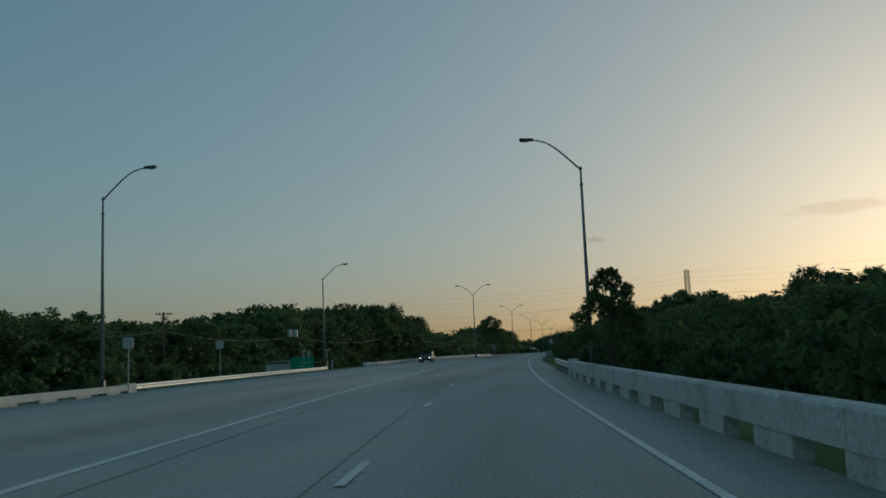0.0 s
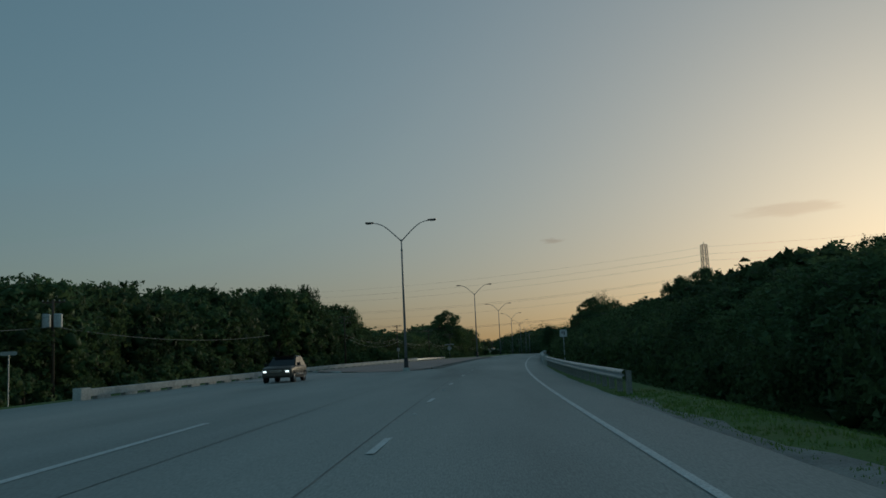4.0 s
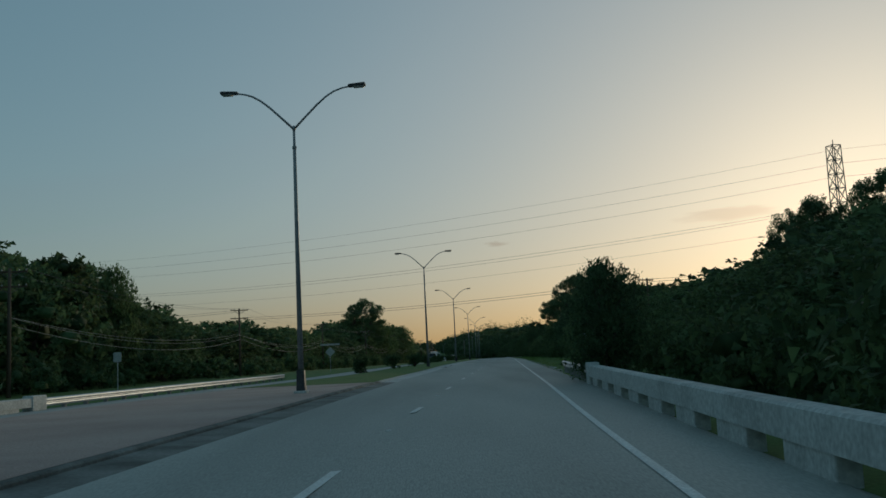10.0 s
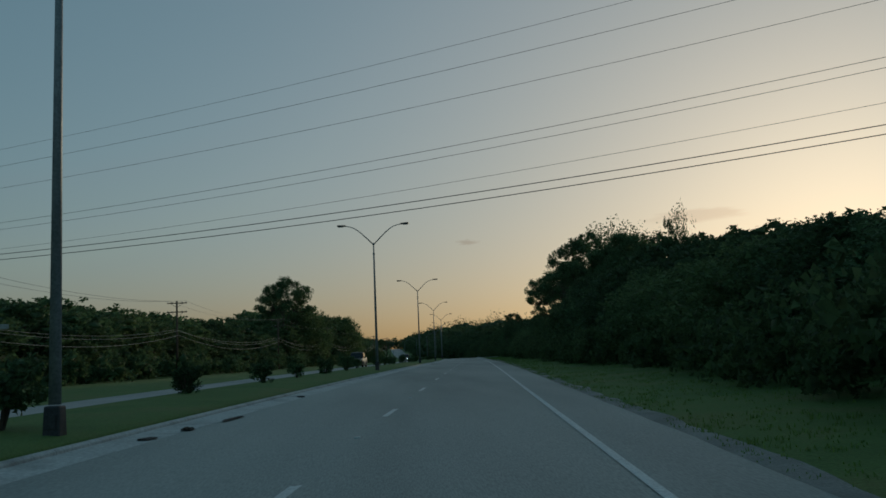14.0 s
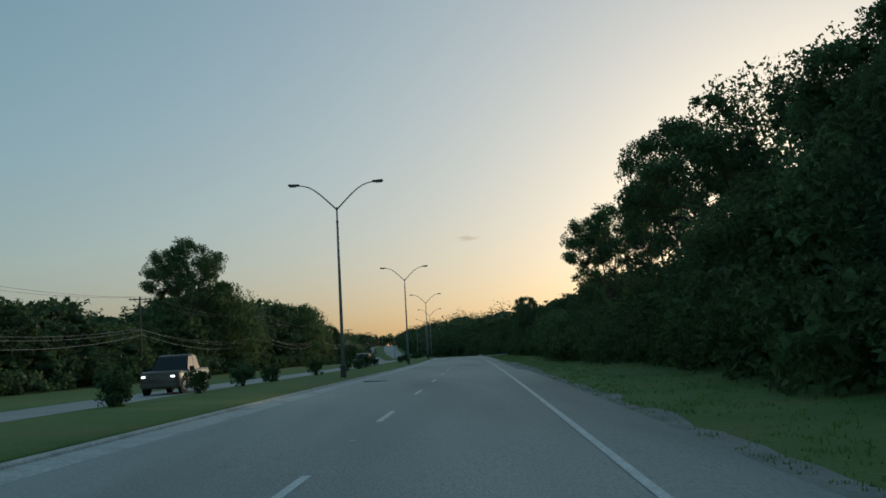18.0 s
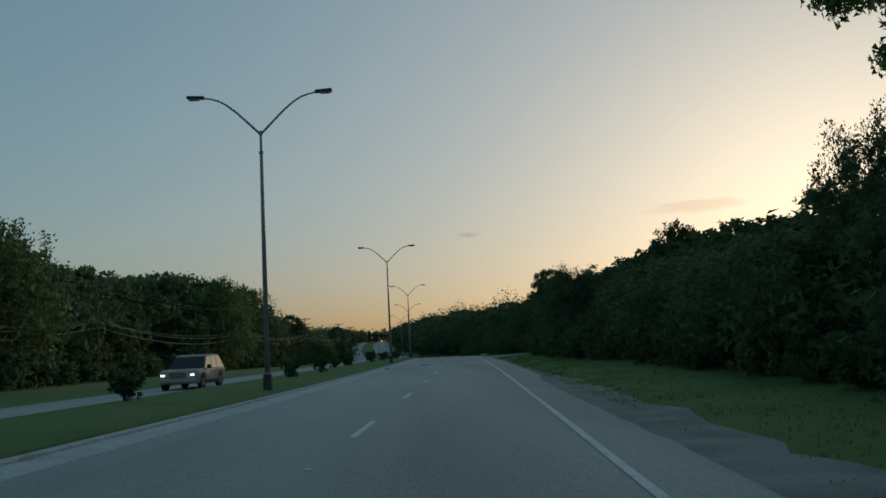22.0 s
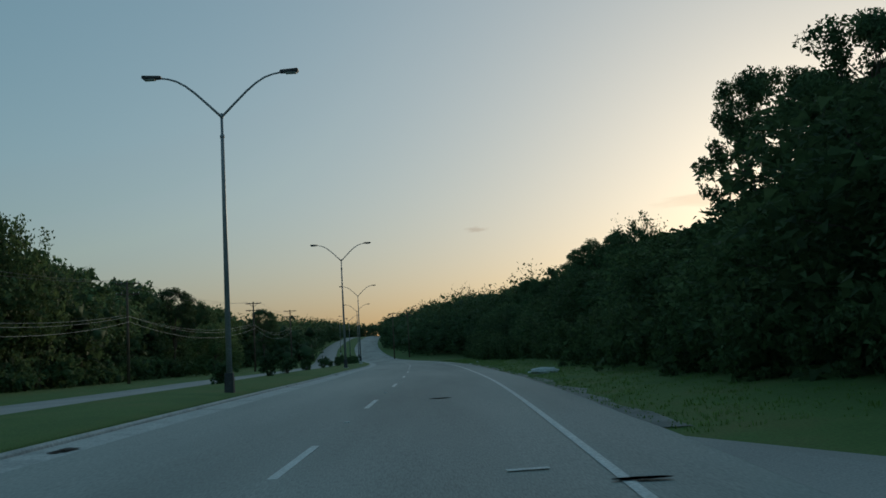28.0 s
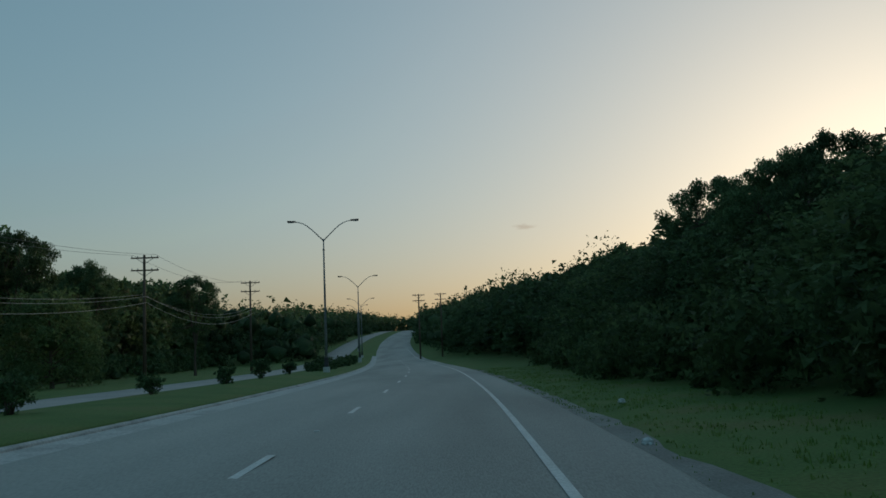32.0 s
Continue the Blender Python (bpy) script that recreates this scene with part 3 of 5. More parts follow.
concrete_rail(112, 211, lambda y: OUT_U + 0.3 + 1.8 * smooth(160, 211, y), -0.15, 0.42, "low concrete bridge rail beyond the oncoming lanes", "bridge rails")
guard_rail(212, 249.5, OUT_U + 2.1, -0.15, 0.52, "curved galvanised guard rail beyond the oncoming lanes", 1, OUT_U + 1.8)


# ---- street lamps ----
def arm_curve(sx):
    pts = [(0.03, 0.0), (0.45, 0.42), (0.9, 0.86), (1.25, 1.15), (1.55, 1.33), (1.85, 1.43), (2.1, 1.47)]
    return [(sx * x, 0, z) for x, z in pts]


def street_lamp(m, sides, label, height=9.35):
    root = thing("street_lamp", m, label, "street lamp", "street lamps")
    bm = bmesh.new()
    tube(bm, [(0, 0, 0.42), (0, 0, height - 0.75), (0, 0, height - 0.73), (0, 0, height + 0.02)], [0.105, 0.062, 0.05, 0.047], 12)
    part("pole", bm, POLE_MAT, root, "tapered dark steel pole", True)
    bm = bmesh.new()
    tube(bm, [(0, 0, height - 0.8), (0, 0, height - 0.76), (0, 0, height - 0.7), (0, 0, height - 0.66)], [0.06, 0.085, 0.085, 0.06], 12)
    part("collar", bm, POLE_MAT, root)
    bm = bmesh.new()
    tube(bm, [(0, 0, height - 0.06), (0, 0, height), (0, 0, height + 0.08), (0, 0, height + 0.12)], [0.06, 0.085, 0.06, 0.01], 10)
    part("cap", bm, POLE_MAT, root)
    bm = bmesh.new()
    box(bm, -0.16, -0.16, -0.36, 0.16, 0.16, 0.4, 0.03)
    for v in bm.verts:
        if v.co.z > 0.2:
            v.co.x *= 0.86
            v.co.y *= 0.86
    base = part("base_box", bm, HEAD_MAT, root, "square breakaway base box")
    bm = bmesh.new()
    box(bm, -0.24, -0.24, -1.0, 0.24, 0.24, -0.33, 0.03)
    part("footing", bm, CONCRETE, root, "square concrete footing")
    bm = bmesh.new()
    box(bm, -0.09, -0.182, 0.02, 0.09, -0.17, 0.26, 0.004)
    part("hatch", bm, HEAD_MAT, base)
    for s in sides:
        bm = bmesh.new()
        tube(bm, [(x, y, z + height) for x, y, z in arm_curve(s)], [0.045, 0.042, 0.04, 0.037, 0.035, 0.033, 0.032], 8)
        a = part("arm", bm, POLE_MAT, root, "", True)
        bm = bmesh.new()
        bmesh.ops.create_cube(bm, size=1, matrix=Matrix.LocRotScale((s * 2.42, 0, height + 1.5), None, (0.66, 0.3, 0.12)))
        for v in bm.verts:
            if abs(v.co.x) < 2.3:
                v.co.y *= 0.5
            v.co.z += 0.03 * (abs(v.co.x) - 2.1)
        bmesh.ops.bevel(bm, geom=list(bm.edges), offset=0.025, segments=2, affect="EDGES")
        hd = part("lamp_head", bm, HEAD_MAT, root, "flat dark lamp head, unlit")
        bm = bmesh.new()
        box(bm, min(s * 2.3, s * 2.68), -0.11, height + 1.42, max(s * 2.3, s * 2.68), 0.11, height + 1.447, 0.005)
        part("lens", bm, LENS, hd)
    return root


first_lamp = street_lamp(pose(-7.57, 140.4, 1.91, 0, 0, turn(140)), (-1, 1), "tall dark twin-arm street lamp standing in the median")
for x, y, z in ((-2.6, 212.8, 2.56), (2.06, 266.3, 2.58), (6.43, 319.2, 2.91), (11.0, 371.9, 3.01), (15.24, 423.9, 2.96), (19.28, 477.2, 3.15),
                (21.8, 530.4, 3.09), (22.3, 581.3, 2.77), (20.9, 635.0, 2.57), (17.7, 690.3, 2.48), (12.5, 745, 2.2), (6, 800, 3.4)):
    copy_thing(first_lamp, pose(x, y, z, 0, 0, turn(y)))
street_lamp(pose(-20.57, 42.83, 0.68, 0, 0, turn(42)), (1,), "tall dark single-arm street lamp behind the far bridge rail")
street_lamp(pose(-20.77, 93.26, 0.96, 0, 0, turn(93)), (1,), "tall dark single-arm street lamp behind the far guard rail")
street_lamp(pose(2.99, 41.48, 0.54, 0, 0, turn(41)), (-1,), "tall dark single-arm street lamp behind the near bridge rail")

# ---- trees ----
RNG = np.random.default_rng(7)


def leaf_quads(centres, size, rng, droop=0.3, simple=False):
    """One leaf spray per centre, a folded diamond or (simple) a triangle; returns verts and faces."""
    n = len(centres)
    d = rng.normal(size=(n, 3))
    d[:, 2] -= droop
    d /= np.linalg.norm(d, axis=1)[:, None]
    e = np.cross(d, rng.normal(size=(n, 3)))
    e /= np.linalg.norm(e, axis=1)[:, None]
    s = size * rng.uniform(0.55, 1.35, (n, 1))
    nrm = np.cross(d, e)
    if simple:
        v = np.stack([centres - d * s * 0.8 + e * s * 0.6, centres - d * s * 0.8 - e * s * 0.6, centres + d * s], 1)
        return v.reshape(-1, 3), np.arange(3 * n).reshape(n, 3)
    v = np.stack([centres - d * s, centres + e * s * 0.55 + nrm * s * 0.15, centres + d * s, centres - e * s * 0.55 + nrm * s * 0.15], 1)
    return v.reshape(-1, 3), np.arange(4 * n).reshape(n, 4)


def crown_points(blobs, n, rng, shell=0.55, per=26, tuft=0.33):
    """Points in clumps: many near the skin of each blob, gathered into tufts."""
    out = []
    vol = np.array([b[1][0] * b[1][1] * b[1][2] for b in blobs]) ** 0.67
    for b, k in zip(blobs, np.maximum(8, (n * vol / vol.sum()).astype(int))):
        c, r = np.array(b[0]), np.array(b[1])
        tufts = max(3, k // per)
        d = rng.normal(size=(tufts, 3))
        d /= np.linalg.norm(d, axis=1)[:, None]
        rad = rng.uniform(shell, 1.08, (tufts, 1))
        t = c + d * rad * r
        pick = rng.integers(0, tufts, k)
        w = rng.normal(size=(k, 3))
        w /= np.linalg.norm(w, axis=1)[:, None]
        out.append(t[pick] + w * rng.uniform(0, 1, (k, 1)) ** 0.45 * r.mean() * tuft)
    return np.concatenate(out)


def tree_proto(seed, height, spread, trunk_h, n_leaves, leaf=0.2, mat=LEAF, open_crown=0.0, simple=False, per=26, tuft=0.33):
    """Meshes of a trunk with limbs and of a ragged crown of small leaf sprays, for a tree of that height at the origin."""
    rng = np.random.default_rng(seed)
    bm = bmesh.new()
    r0 = 0.02 * height
    lean = rng.normal(size=2) * 0.05 * height
    top = (lean[0], lean[1], height * 0.8)
    mid = (lean[0] * 0.3, lean[1] * 0.3, trunk_h)
    tube(bm, [(0, 0, -0.6), (0, 0, 0.2), mid, (lean[0] * 0.7, lean[1] * 0.7, (trunk_h + height * 0.8) / 2), top], [r0 * 1.5, r0 * 1.1, r0 * 0.85, r0 * 0.5, r0 * 0.12], 8)
    blobs = [((lean[0], lean[1], height * 0.82), (spread * 0.72, spread * 0.72, height * 0.19))]
    limbs = 9
    for i in range(limbs):
        a = i * 2.4 + rng.uniform(-0.4, 0.4)
        z0 = trunk_h + (height * 0.72 - trunk_h) * (i / limbs) * rng.uniform(0.85, 1.1)
        reach = spread * rng.uniform(0.55, 1.0) * (1.05 - 0.25 * i / limbs)
        z1 = z0 + height * rng.uniform(0.05, 0.2)
        s = z0 / (height * 0.8)
        p0 = Vector((lean[0] * s, lean[1] * s, z0))
        p2 = Vector((math.cos(a) * reach, math.sin(a) * reach, z1))
        p1 = (p0 + p2) / 2 + Vector((0, 0, height * 0.04))
        tube(bm, [p0, p1, p2], [r0 * 0.42, r0 * 0.26, r0 * 0.08], 6)
        br = spread * rng.uniform(0.27, 0.42)
        blobs.append((tuple(p2 * 0.92 + p0 * 0.08), (br, br, br * rng.uniform(0.7, 1.0))))
        for q in range(2):
            b = a + rng.uniform(-0.9, 0.9)
            p3 = p1 + Vector((math.cos(b), math.sin(b), rng.uniform(0.1, 0.7))) * reach * 0.5
            tube(bm, [p1, p3], [r0 * 0.2, r0 * 0.06], 5)
            blobs.append((tuple(p3), (br * 0.75, br * 0.75, br * 0.6)))
    trunk = bpy.data.meshes.new("trunk")
    bm.normal_update()
    bm.to_mesh(trunk)
    bm.free()
    trunk.materials.append(BARK)
    pts = crown_points(blobs, n_leaves, rng, 0.35 - 0.2 * open_crown, per, tuft)
    pts[:, 2] *= height / np.percentile(pts[:, 2], 99.5)
    v, f = leaf_quads(pts, leaf, rng, 0.3, simple)
    crown = fast_mesh("crown", v, f, mat)
    return trunk, crown, height



def broad_proto(seed, spread, clumps, each, leaf, fork=4.4, low=0.12, mat=LEAF):
    """A spreading tree ten metres high: a forked trunk, crooked limbs, and separate round clumps of leaves with gaps between them."""
    rng = np.random.default_rng(seed)
    bm = bmesh.new()
    tops, pts = [], []
    tube(bm, [(0, 0, -0.6), (0.05, 0.02, 1.5), (-0.08, 0.1, fork * 0.75)], [0.22, 0.15, 0.12], 8)
    mains = []
    for i in range(5):
        a = i * 1.257 + rng.uniform(-0.3, 0.3)
        r = spread * rng.uniform(0.25, 0.42)
        z = rng.uniform(6.2, 7.4)
        p0 = Vector((-0.08, 0.1, fork * 0.75 - 0.05 * i))
        p2 = Vector((math.cos(a) * r, math.sin(a) * r, z))
        p1 = p0.lerp(p2, 0.5) + Vector((rng.normal() * 0.25, rng.normal() * 0.25, 0.1))
        tube(bm, [p0, p1, p2], [0.085, 0.065, 0.04], 6)
        mains += [p1, p2]
    for i in range(clumps):
        a = rng.uniform(0, 2 * math.pi)
        s = rng.uniform(-0.9, 0.1) if rng.random() < low else rng.uniform(-0.25, 1.0)      # height in the dome
        rr = spread * math.sqrt(max(0.0, 1 - max(s, 0) ** 2 - 0.6 * min(s, 0) ** 2)) * rng.uniform(0.2, 1.0) ** 0.6
        c = Vector((math.cos(a) * rr, math.sin(a) * rr, 6.6 + s * 2.75))
        cr = rng.uniform(0.42, 0.85) * (0.8 if s < 0 else 1.0)
        near = min(mains, key=lambda m: (m - c).length)
        k = near.lerp(c, 0.55) + Vector((rng.normal() * 0.2, rng.normal() * 0.2, -0.15))
        tube(bm, [near, k, c], [0.032, 0.022, 0.009], 5)
        n = int(each * (cr / 0.64) ** 2)
        for _ in range(4):
            w = rng.normal(size=3)
            w /= np.linalg.norm(w)
            o = np.array(c) + w * cr * rng.uniform(0.2, 0.75) * np.array([1.15, 1.15, 0.8])
            d = rng.normal(size=(n // 4, 3))
            d /= np.linalg.norm(d, axis=1)[:, None]
            pts.append(o + d * cr * 0.62 * rng.uniform(0, 1, (n // 4, 1)) ** 0.4 * np.array([1.1, 1.1, 0.8]))
    trunk = bpy.data.meshes.new("trunk")
    bm.normal_update()
    bm.to_mesh(trunk)
    bm.free()
    trunk.materials.append(BARK)
    pts = np.concatenate(pts)
    pts[:, 2] *= 10.0 / np.percentile(pts[:, 2], 99.7)
    v, f = leaf_quads(pts, leaf, rng, 0.3, True)
    return trunk, fast_mesh("crown", v, f, mat), 10.0


def ico(level):
    bm = bmesh.new()
    bmesh.ops.create_icosphere(bm, subdivisions=level, radius=1)
    bm.verts.index_update()
    v = np.array([q.co[:] for q in bm.verts])
    f = np.array([[q.index for q in p.verts] for p in bm.faces])
    bm.free()
    return v, f


ICO_V, ICO_F = ico(1)


def cores(blobs, rng, k=0.78):
    """The dense twiggy hearts of the clumps, lumpy and unlike one another, which the outer leaves hide."""
    vs, fs = [], []
    for i, (c, r) in enumerate(blobs):
        lump = 1 + 0.3 * np.sin(ICO_V @ rng.normal(size=3) * 4 + rng.uniform(0, 6)) + rng.uniform(-0.3, 0.3, len(ICO_V))
        vs.append(np.array(c) + ICO_V * lump[:, None] * np.array(r) * k)
        fs.append(ICO_F + i * len(ICO_V))
    return np.concatenate(vs), np.concatenate(fs)


def lobed_points(blobs, n, rng, inner, outer, stray=0.06, grain=12):
    """Points about the skins of the lobes, gathered into twigs, with some sprigs that stand out of them."""
    out = []
    vol = np.array([np.prod(b[1]) for b in blobs]) ** 0.67
    for (c, r), k in zip(blobs, np.maximum(4, (n * vol / vol.sum()).astype(int))):
        m = max(5, k // grain)
        twig = rng.normal(size=(m, 3))
        twig[:, 2] += 0.2
        twig /= np.linalg.norm(twig, axis=1)[:, None]
        reach = rng.uniform(inner, outer, (m, 1))
        far = rng.random(m) < stray
        reach[far] *= rng.uniform(1.0, 1.2, (int(far.sum()), 1))
        pick = rng.integers(0, m, k)
        out.append(np.array(c) + (twig * reach)[pick] * np.array(r) + rng.normal(size=(k, 3)) * 0.115 * np.mean(r))
    return np.concatenate(out)


def foliage(blobs, n, leaf, rng, stray, hearts=None):
    """Verts and faces of leafy lobes: twiggy hearts, coarse sprays about them and fine leaves outside."""
    made = [cores(blobs if hearts is None else blobs[-hearts:], rng, 0.36), leaf_quads(lobed_points(blobs, n // (3 if hearts is None else 2), rng, 0.35, 0.85, 0, 6), leaf * 1.75, rng, 0.3, True),
            leaf_quads(lobed_points(blobs, n, rng, 0.72, 1.1, stray), leaf, rng, 0.3, True)]
    vs, fs, k = [], [], 0
    for v, f in made:
        vs.append(v)
        fs.append(f + k)
        k += len(v)
    return np.concatenate(vs), np.concatenate(fs)


def lobed_proto(seed, spread, lobes, n_leaves, leaf, mat=LEAF, base=0.06, fork=2.2, top=0.62, stray=0.06, cone=False, hearts=None):
    """A dense tree ten metres high: a trunk and limbs that end in round, overlapping lobes of leaves down to its skirt."""
    rng = np.random.default_rng(seed)
    bm = bmesh.new()
    lean = rng.normal(size=2) * 0.35
    tube(bm, [(0, 0, -0.8), (0, 0, 0.3), (lean[0] * 0.4, lean[1] * 0.4, fork), (lean[0], lean[1], 7.6)], [0.3, 0.22, 0.17, 0.04], 8)
    blobs = []
    for i in range(lobes):
        s = (i + 0.5) / lobes                               # from the skirt to the top
        z = 10 * (base + (1 - base) * s ** 0.85)
        bulge = math.sin(math.pi * min(1.0, (0.16 + 0.84 * s) ** (1.0 / (0.4 + top)))) ** 0.6 if s < 0.97 else 0.15
        if cone:
            bulge = 1.0 - 0.88 * s
        r = spread * rng.uniform(0.26, 0.42) * ((0.2 if cone else 0.75) + 0.4 * bulge)
        reach = max(0.0, spread * bulge * rng.uniform(0.75, 1.08) - r * 0.6)
        a = i * 2.4 + rng.uniform(-0.5, 0.5)
        rz = r * rng.uniform(0.7, 0.95)
        c = Vector((math.cos(a) * reach + lean[0] * s, math.sin(a) * reach + lean[1] * s, min(z, 9.95 - rz * 0.9)))
        blobs.append((tuple(c), (r, r, rz)))
        if i % 2 == 0:
            p0 = Vector((lean[0] * 0.6, lean[1] * 0.6, max(0.4, c.z * 0.55)))
            tube(bm, [p0, p0.lerp(c, 0.5) + Vector((0, 0, 0.2)), c], [0.07, 0.05, 0.02], 5)
    if not cone:
        blobs.append(((lean[0] * 0.5, lean[1] * 0.5, 10 * (base + 1) / 2 - 0.2), (spread * 0.62, spread * 0.62, 10 * (1 - base) * 0.42)))
    trunk = bpy.data.meshes.new("trunk")
    bm.normal_update()
    bm.to_mesh(trunk)
    bm.free()
    trunk.materials.append(BARK)
    v, f = foliage(blobs, n_leaves, leaf, rng, stray, hearts)
    v[:, 2] *= 10.0 / np.percentile(v[:, 2], 99.6)
    return trunk, fast_mesh("crown", v, f, mat), 10.0


PROTOS = [lobed_proto(s, sp, lb, n, lf, mt, ba, 2.2, tp, 0.03) for s, sp, lb, n, lf, mt, ba, tp in (
    (1, 4.2, 20, 2500, 0.2, LEAF, 0.08, 0.62), (2, 4.8, 24, 2900, 0.2, LEAF, 0.05, 0.75), (3, 3.8, 18, 2400, 0.2, LEAF_B, 0.1, 0.55),
    (4, 5.2, 26, 3100, 0.2, LEAF, 0.06, 0.8), (5, 4.4, 22, 2700, 0.2, LEAF_B, 0.08, 0.66), (6, 4.0, 18, 2500, 0.2, LEAF, 0.05, 0.5))]
NEAR = [lobed_proto(s, sp, lb, n, 0.13, mt, 0.02, 1.6, tp, 0.03, hearts=1) for s, sp, lb, n, mt, tp in (
    (21, 4.6, 26, 7200, LEAF, 0.62), (22, 5.2, 32, 8600, LEAF_B, 0.75), (23, 4.2, 24, 6800, LEAF, 0.5), (24, 4.9, 28, 7800, LEAF_B, 0.68))]
BACK = [lobed_proto(s, sp, 14, 1200, 0.25, LEAF, 0.1, 2.2, tp, 0.02) for s, sp, tp in ((31, 4.4, 0.6), (32, 5.0, 0.75), (33, 4.0, 0.5))]
OPEN = [tree_proto(s, 10.0, sp, 3.0, n, 0.11, LEAF, 0.6, True) for s, sp, n in ((11, 3.4, 8000), (12, 4.0, 9500), (13, 3.0, 7000))]
BROAD = [broad_proto(s, sp, n, e, 0.085, fk, lo) for s, sp, n, e, fk, lo in ((41, 3.9, 110, 300, 4.2, 0.3), (42, 3.5, 105, 290, 3.8, 0.3), (43, 3.7, 92, 280, 4.0, 0.35))]


def plant(proto, x, y, z, height, rz, label, group="", width=1.0):
    s = height / proto[2]
    root = thing("tree", pose(x, y, z, 0, 0, rz), label, "tree", group)
    for name, me in (("trunk", proto[0]), ("crown", proto[1])):
        share(name, me, root, Matrix.Diagonal((s * width, s * width, s, 1)))
    return root


# how high the wood stands over the road, every ten metres from station 25, in ranks ever further from the carriageway
RIGHT_9 = [3.0, 2.9, 3.0, 4.0, 4.2, 3.5, 2.9, 4.0, 4.5, 4.3, 4.7, 3.9, 4.2, 4.9, 4.7, 5.4, 5.1, 4.8, 5.4, 4.6, 4.7, 5.4, 5.4, 4.7, 4.5, 5.4, 6.6, 5.6, 5.9, 7.5, 8.2, 7.8, 9.6, 8.5, 6.5, 5.6, 3.4, 5.0, 5.0, 5.0, 5.5, 5.6, 6.1, 7.1, 7.5, 6.9, 7.6, 6.6, 7.3, 8.5, 8.6, 5.8, 6.5, 6.4, 6.6, 6.8, 6.0, 6.5, 6.5, 6.6, 7.3, 7.4, 7.5, 8.0, 8.6, 8.6, 8.6, 8.6, 8.6, 8.6, 8.6, 8.6, 8.6, 8.6]
RIGHT_14 = [3.7, 3.7, 3.8, 3.7, 3.9, 4.8, 5.4, 3.6, 3.8, 5.7, 6.0, 6.2, 4.9, 5.7, 6.1, 7.0, 6.4, 6.6, 6.4, 6.7, 7.5, 6.1, 6.3, 7.3, 6.1, 6.0, 6.5, 7.5, 7.6, 7.9, 10.5, 10.4, 11, 9.5, 7.5, 6.6, 4.3, 6.0, 6.0, 6.0, 6.2, 7.3, 7.5, 7.8, 9.0, 8.5, 9.1, 9.4, 10.0, 9.1, 9.7, 10.5, 10.5, 7.8, 9.6, 8.9, 10.5, 8.1, 8.6, 9.5, 8.8, 9.0, 9.5, 10.1, 9.6, 9.8, 10.3, 10.5, 10.5, 10.5, 10.5, 10.5, 10.5, 10.5]
RIGHT_20 = [4.7, 4.7, 4.7, 4.7, 5.0, 4.6, 4.8, 5.4, 5.3, 4.5, 5.1, 6.8, 8.0, 7.9, 6.4, 7.5, 8.0, 8.9, 8.2, 9.3, 8.4, 8.9, 10.1, 8.1, 8.1, 8.4, 7.8, 7.8, 8.8, 9.7, 10.3, 11.5, 13.4, 11, 8.5, 7.6, 5.3, 7.0, 7.0, 7.0, 7.6, 7.6, 7.6, 9.9, 9.7, 10.4, 11.8, 12.5, 12.2, 10.9, 11.2, 11.8, 12.0, 12.5, 10.1, 10.2, 11.8, 12.5, 10.6, 11.0, 12.3, 12.5, 11.2, 11.4, 11.8, 12.4, 12.5, 12.0, 12.2, 12.5, 12.5, 12.5, 12.5, 12.5]
RIGHT_30 = [6.3, 6.3, 6.3, 6.3, 6.3, 6.3, 6.3, 7.1, 6.9, 6.3, 6.6, 6.6, 5.9, 6.2, 8.3, 9.5, 8.7, 11.0, 10.7, 10.5, 11.9, 12.5, 12.9, 12.0, 12.4, 13.2, 11.2, 11.4, 10.8, 10.8, 10.6, 12.0, 13.1, 12, 9.5, 9, 7.0, 8.0, 8.0, 8.0, 8.5, 8.5, 8.5, 8.5, 16.0, 13.6, 13.5, 13.9, 14.5, 15.8, 16.0, 16.0, 16.0, 16.0, 15.4, 14.4, 14.8, 14.0, 14.2, 15.5, 14.8, 15.1, 16.0, 16.0, 16.0, 16.0, 15.2, 15.6, 15.8, 16.0, 16.0, 16.0, 15.3, 15.4]
LEFT_42 = [5.7, 5.7, 5.7, 5.7, 5.7, 5.7, 6.3, 5.6, 5.8, 7.0, 6.3, 7.1, 8.7, 9.5, 9.4, 9.8, 10.1, 11.2, 10.2, 10.4, 12.3, 13.2, 12.1, 11.1, 11.9, 11.3, 9.4, 7.9, 7.5, 6.4, 6.6, 7.2, 7.6, 7.9, 8.4, 7.3, 7.8, 8.1, 7.9, 9.7, 7.0, 7.1, 8.5, 8.5, 13.4, 13.5, 10.9, 11.1, 12.1, 12.6, 13.2, 14.3, 14.5, 14.5, 13.9, 14.5, 13.6, 12.9, 12.9, 13.2, 11.7, 14.0, 13.8, 13.6, 10.0, 12.4, 12.8, 13.2, 14.2, 14.5, 14.5, 14.5, 14.5, 14.5]
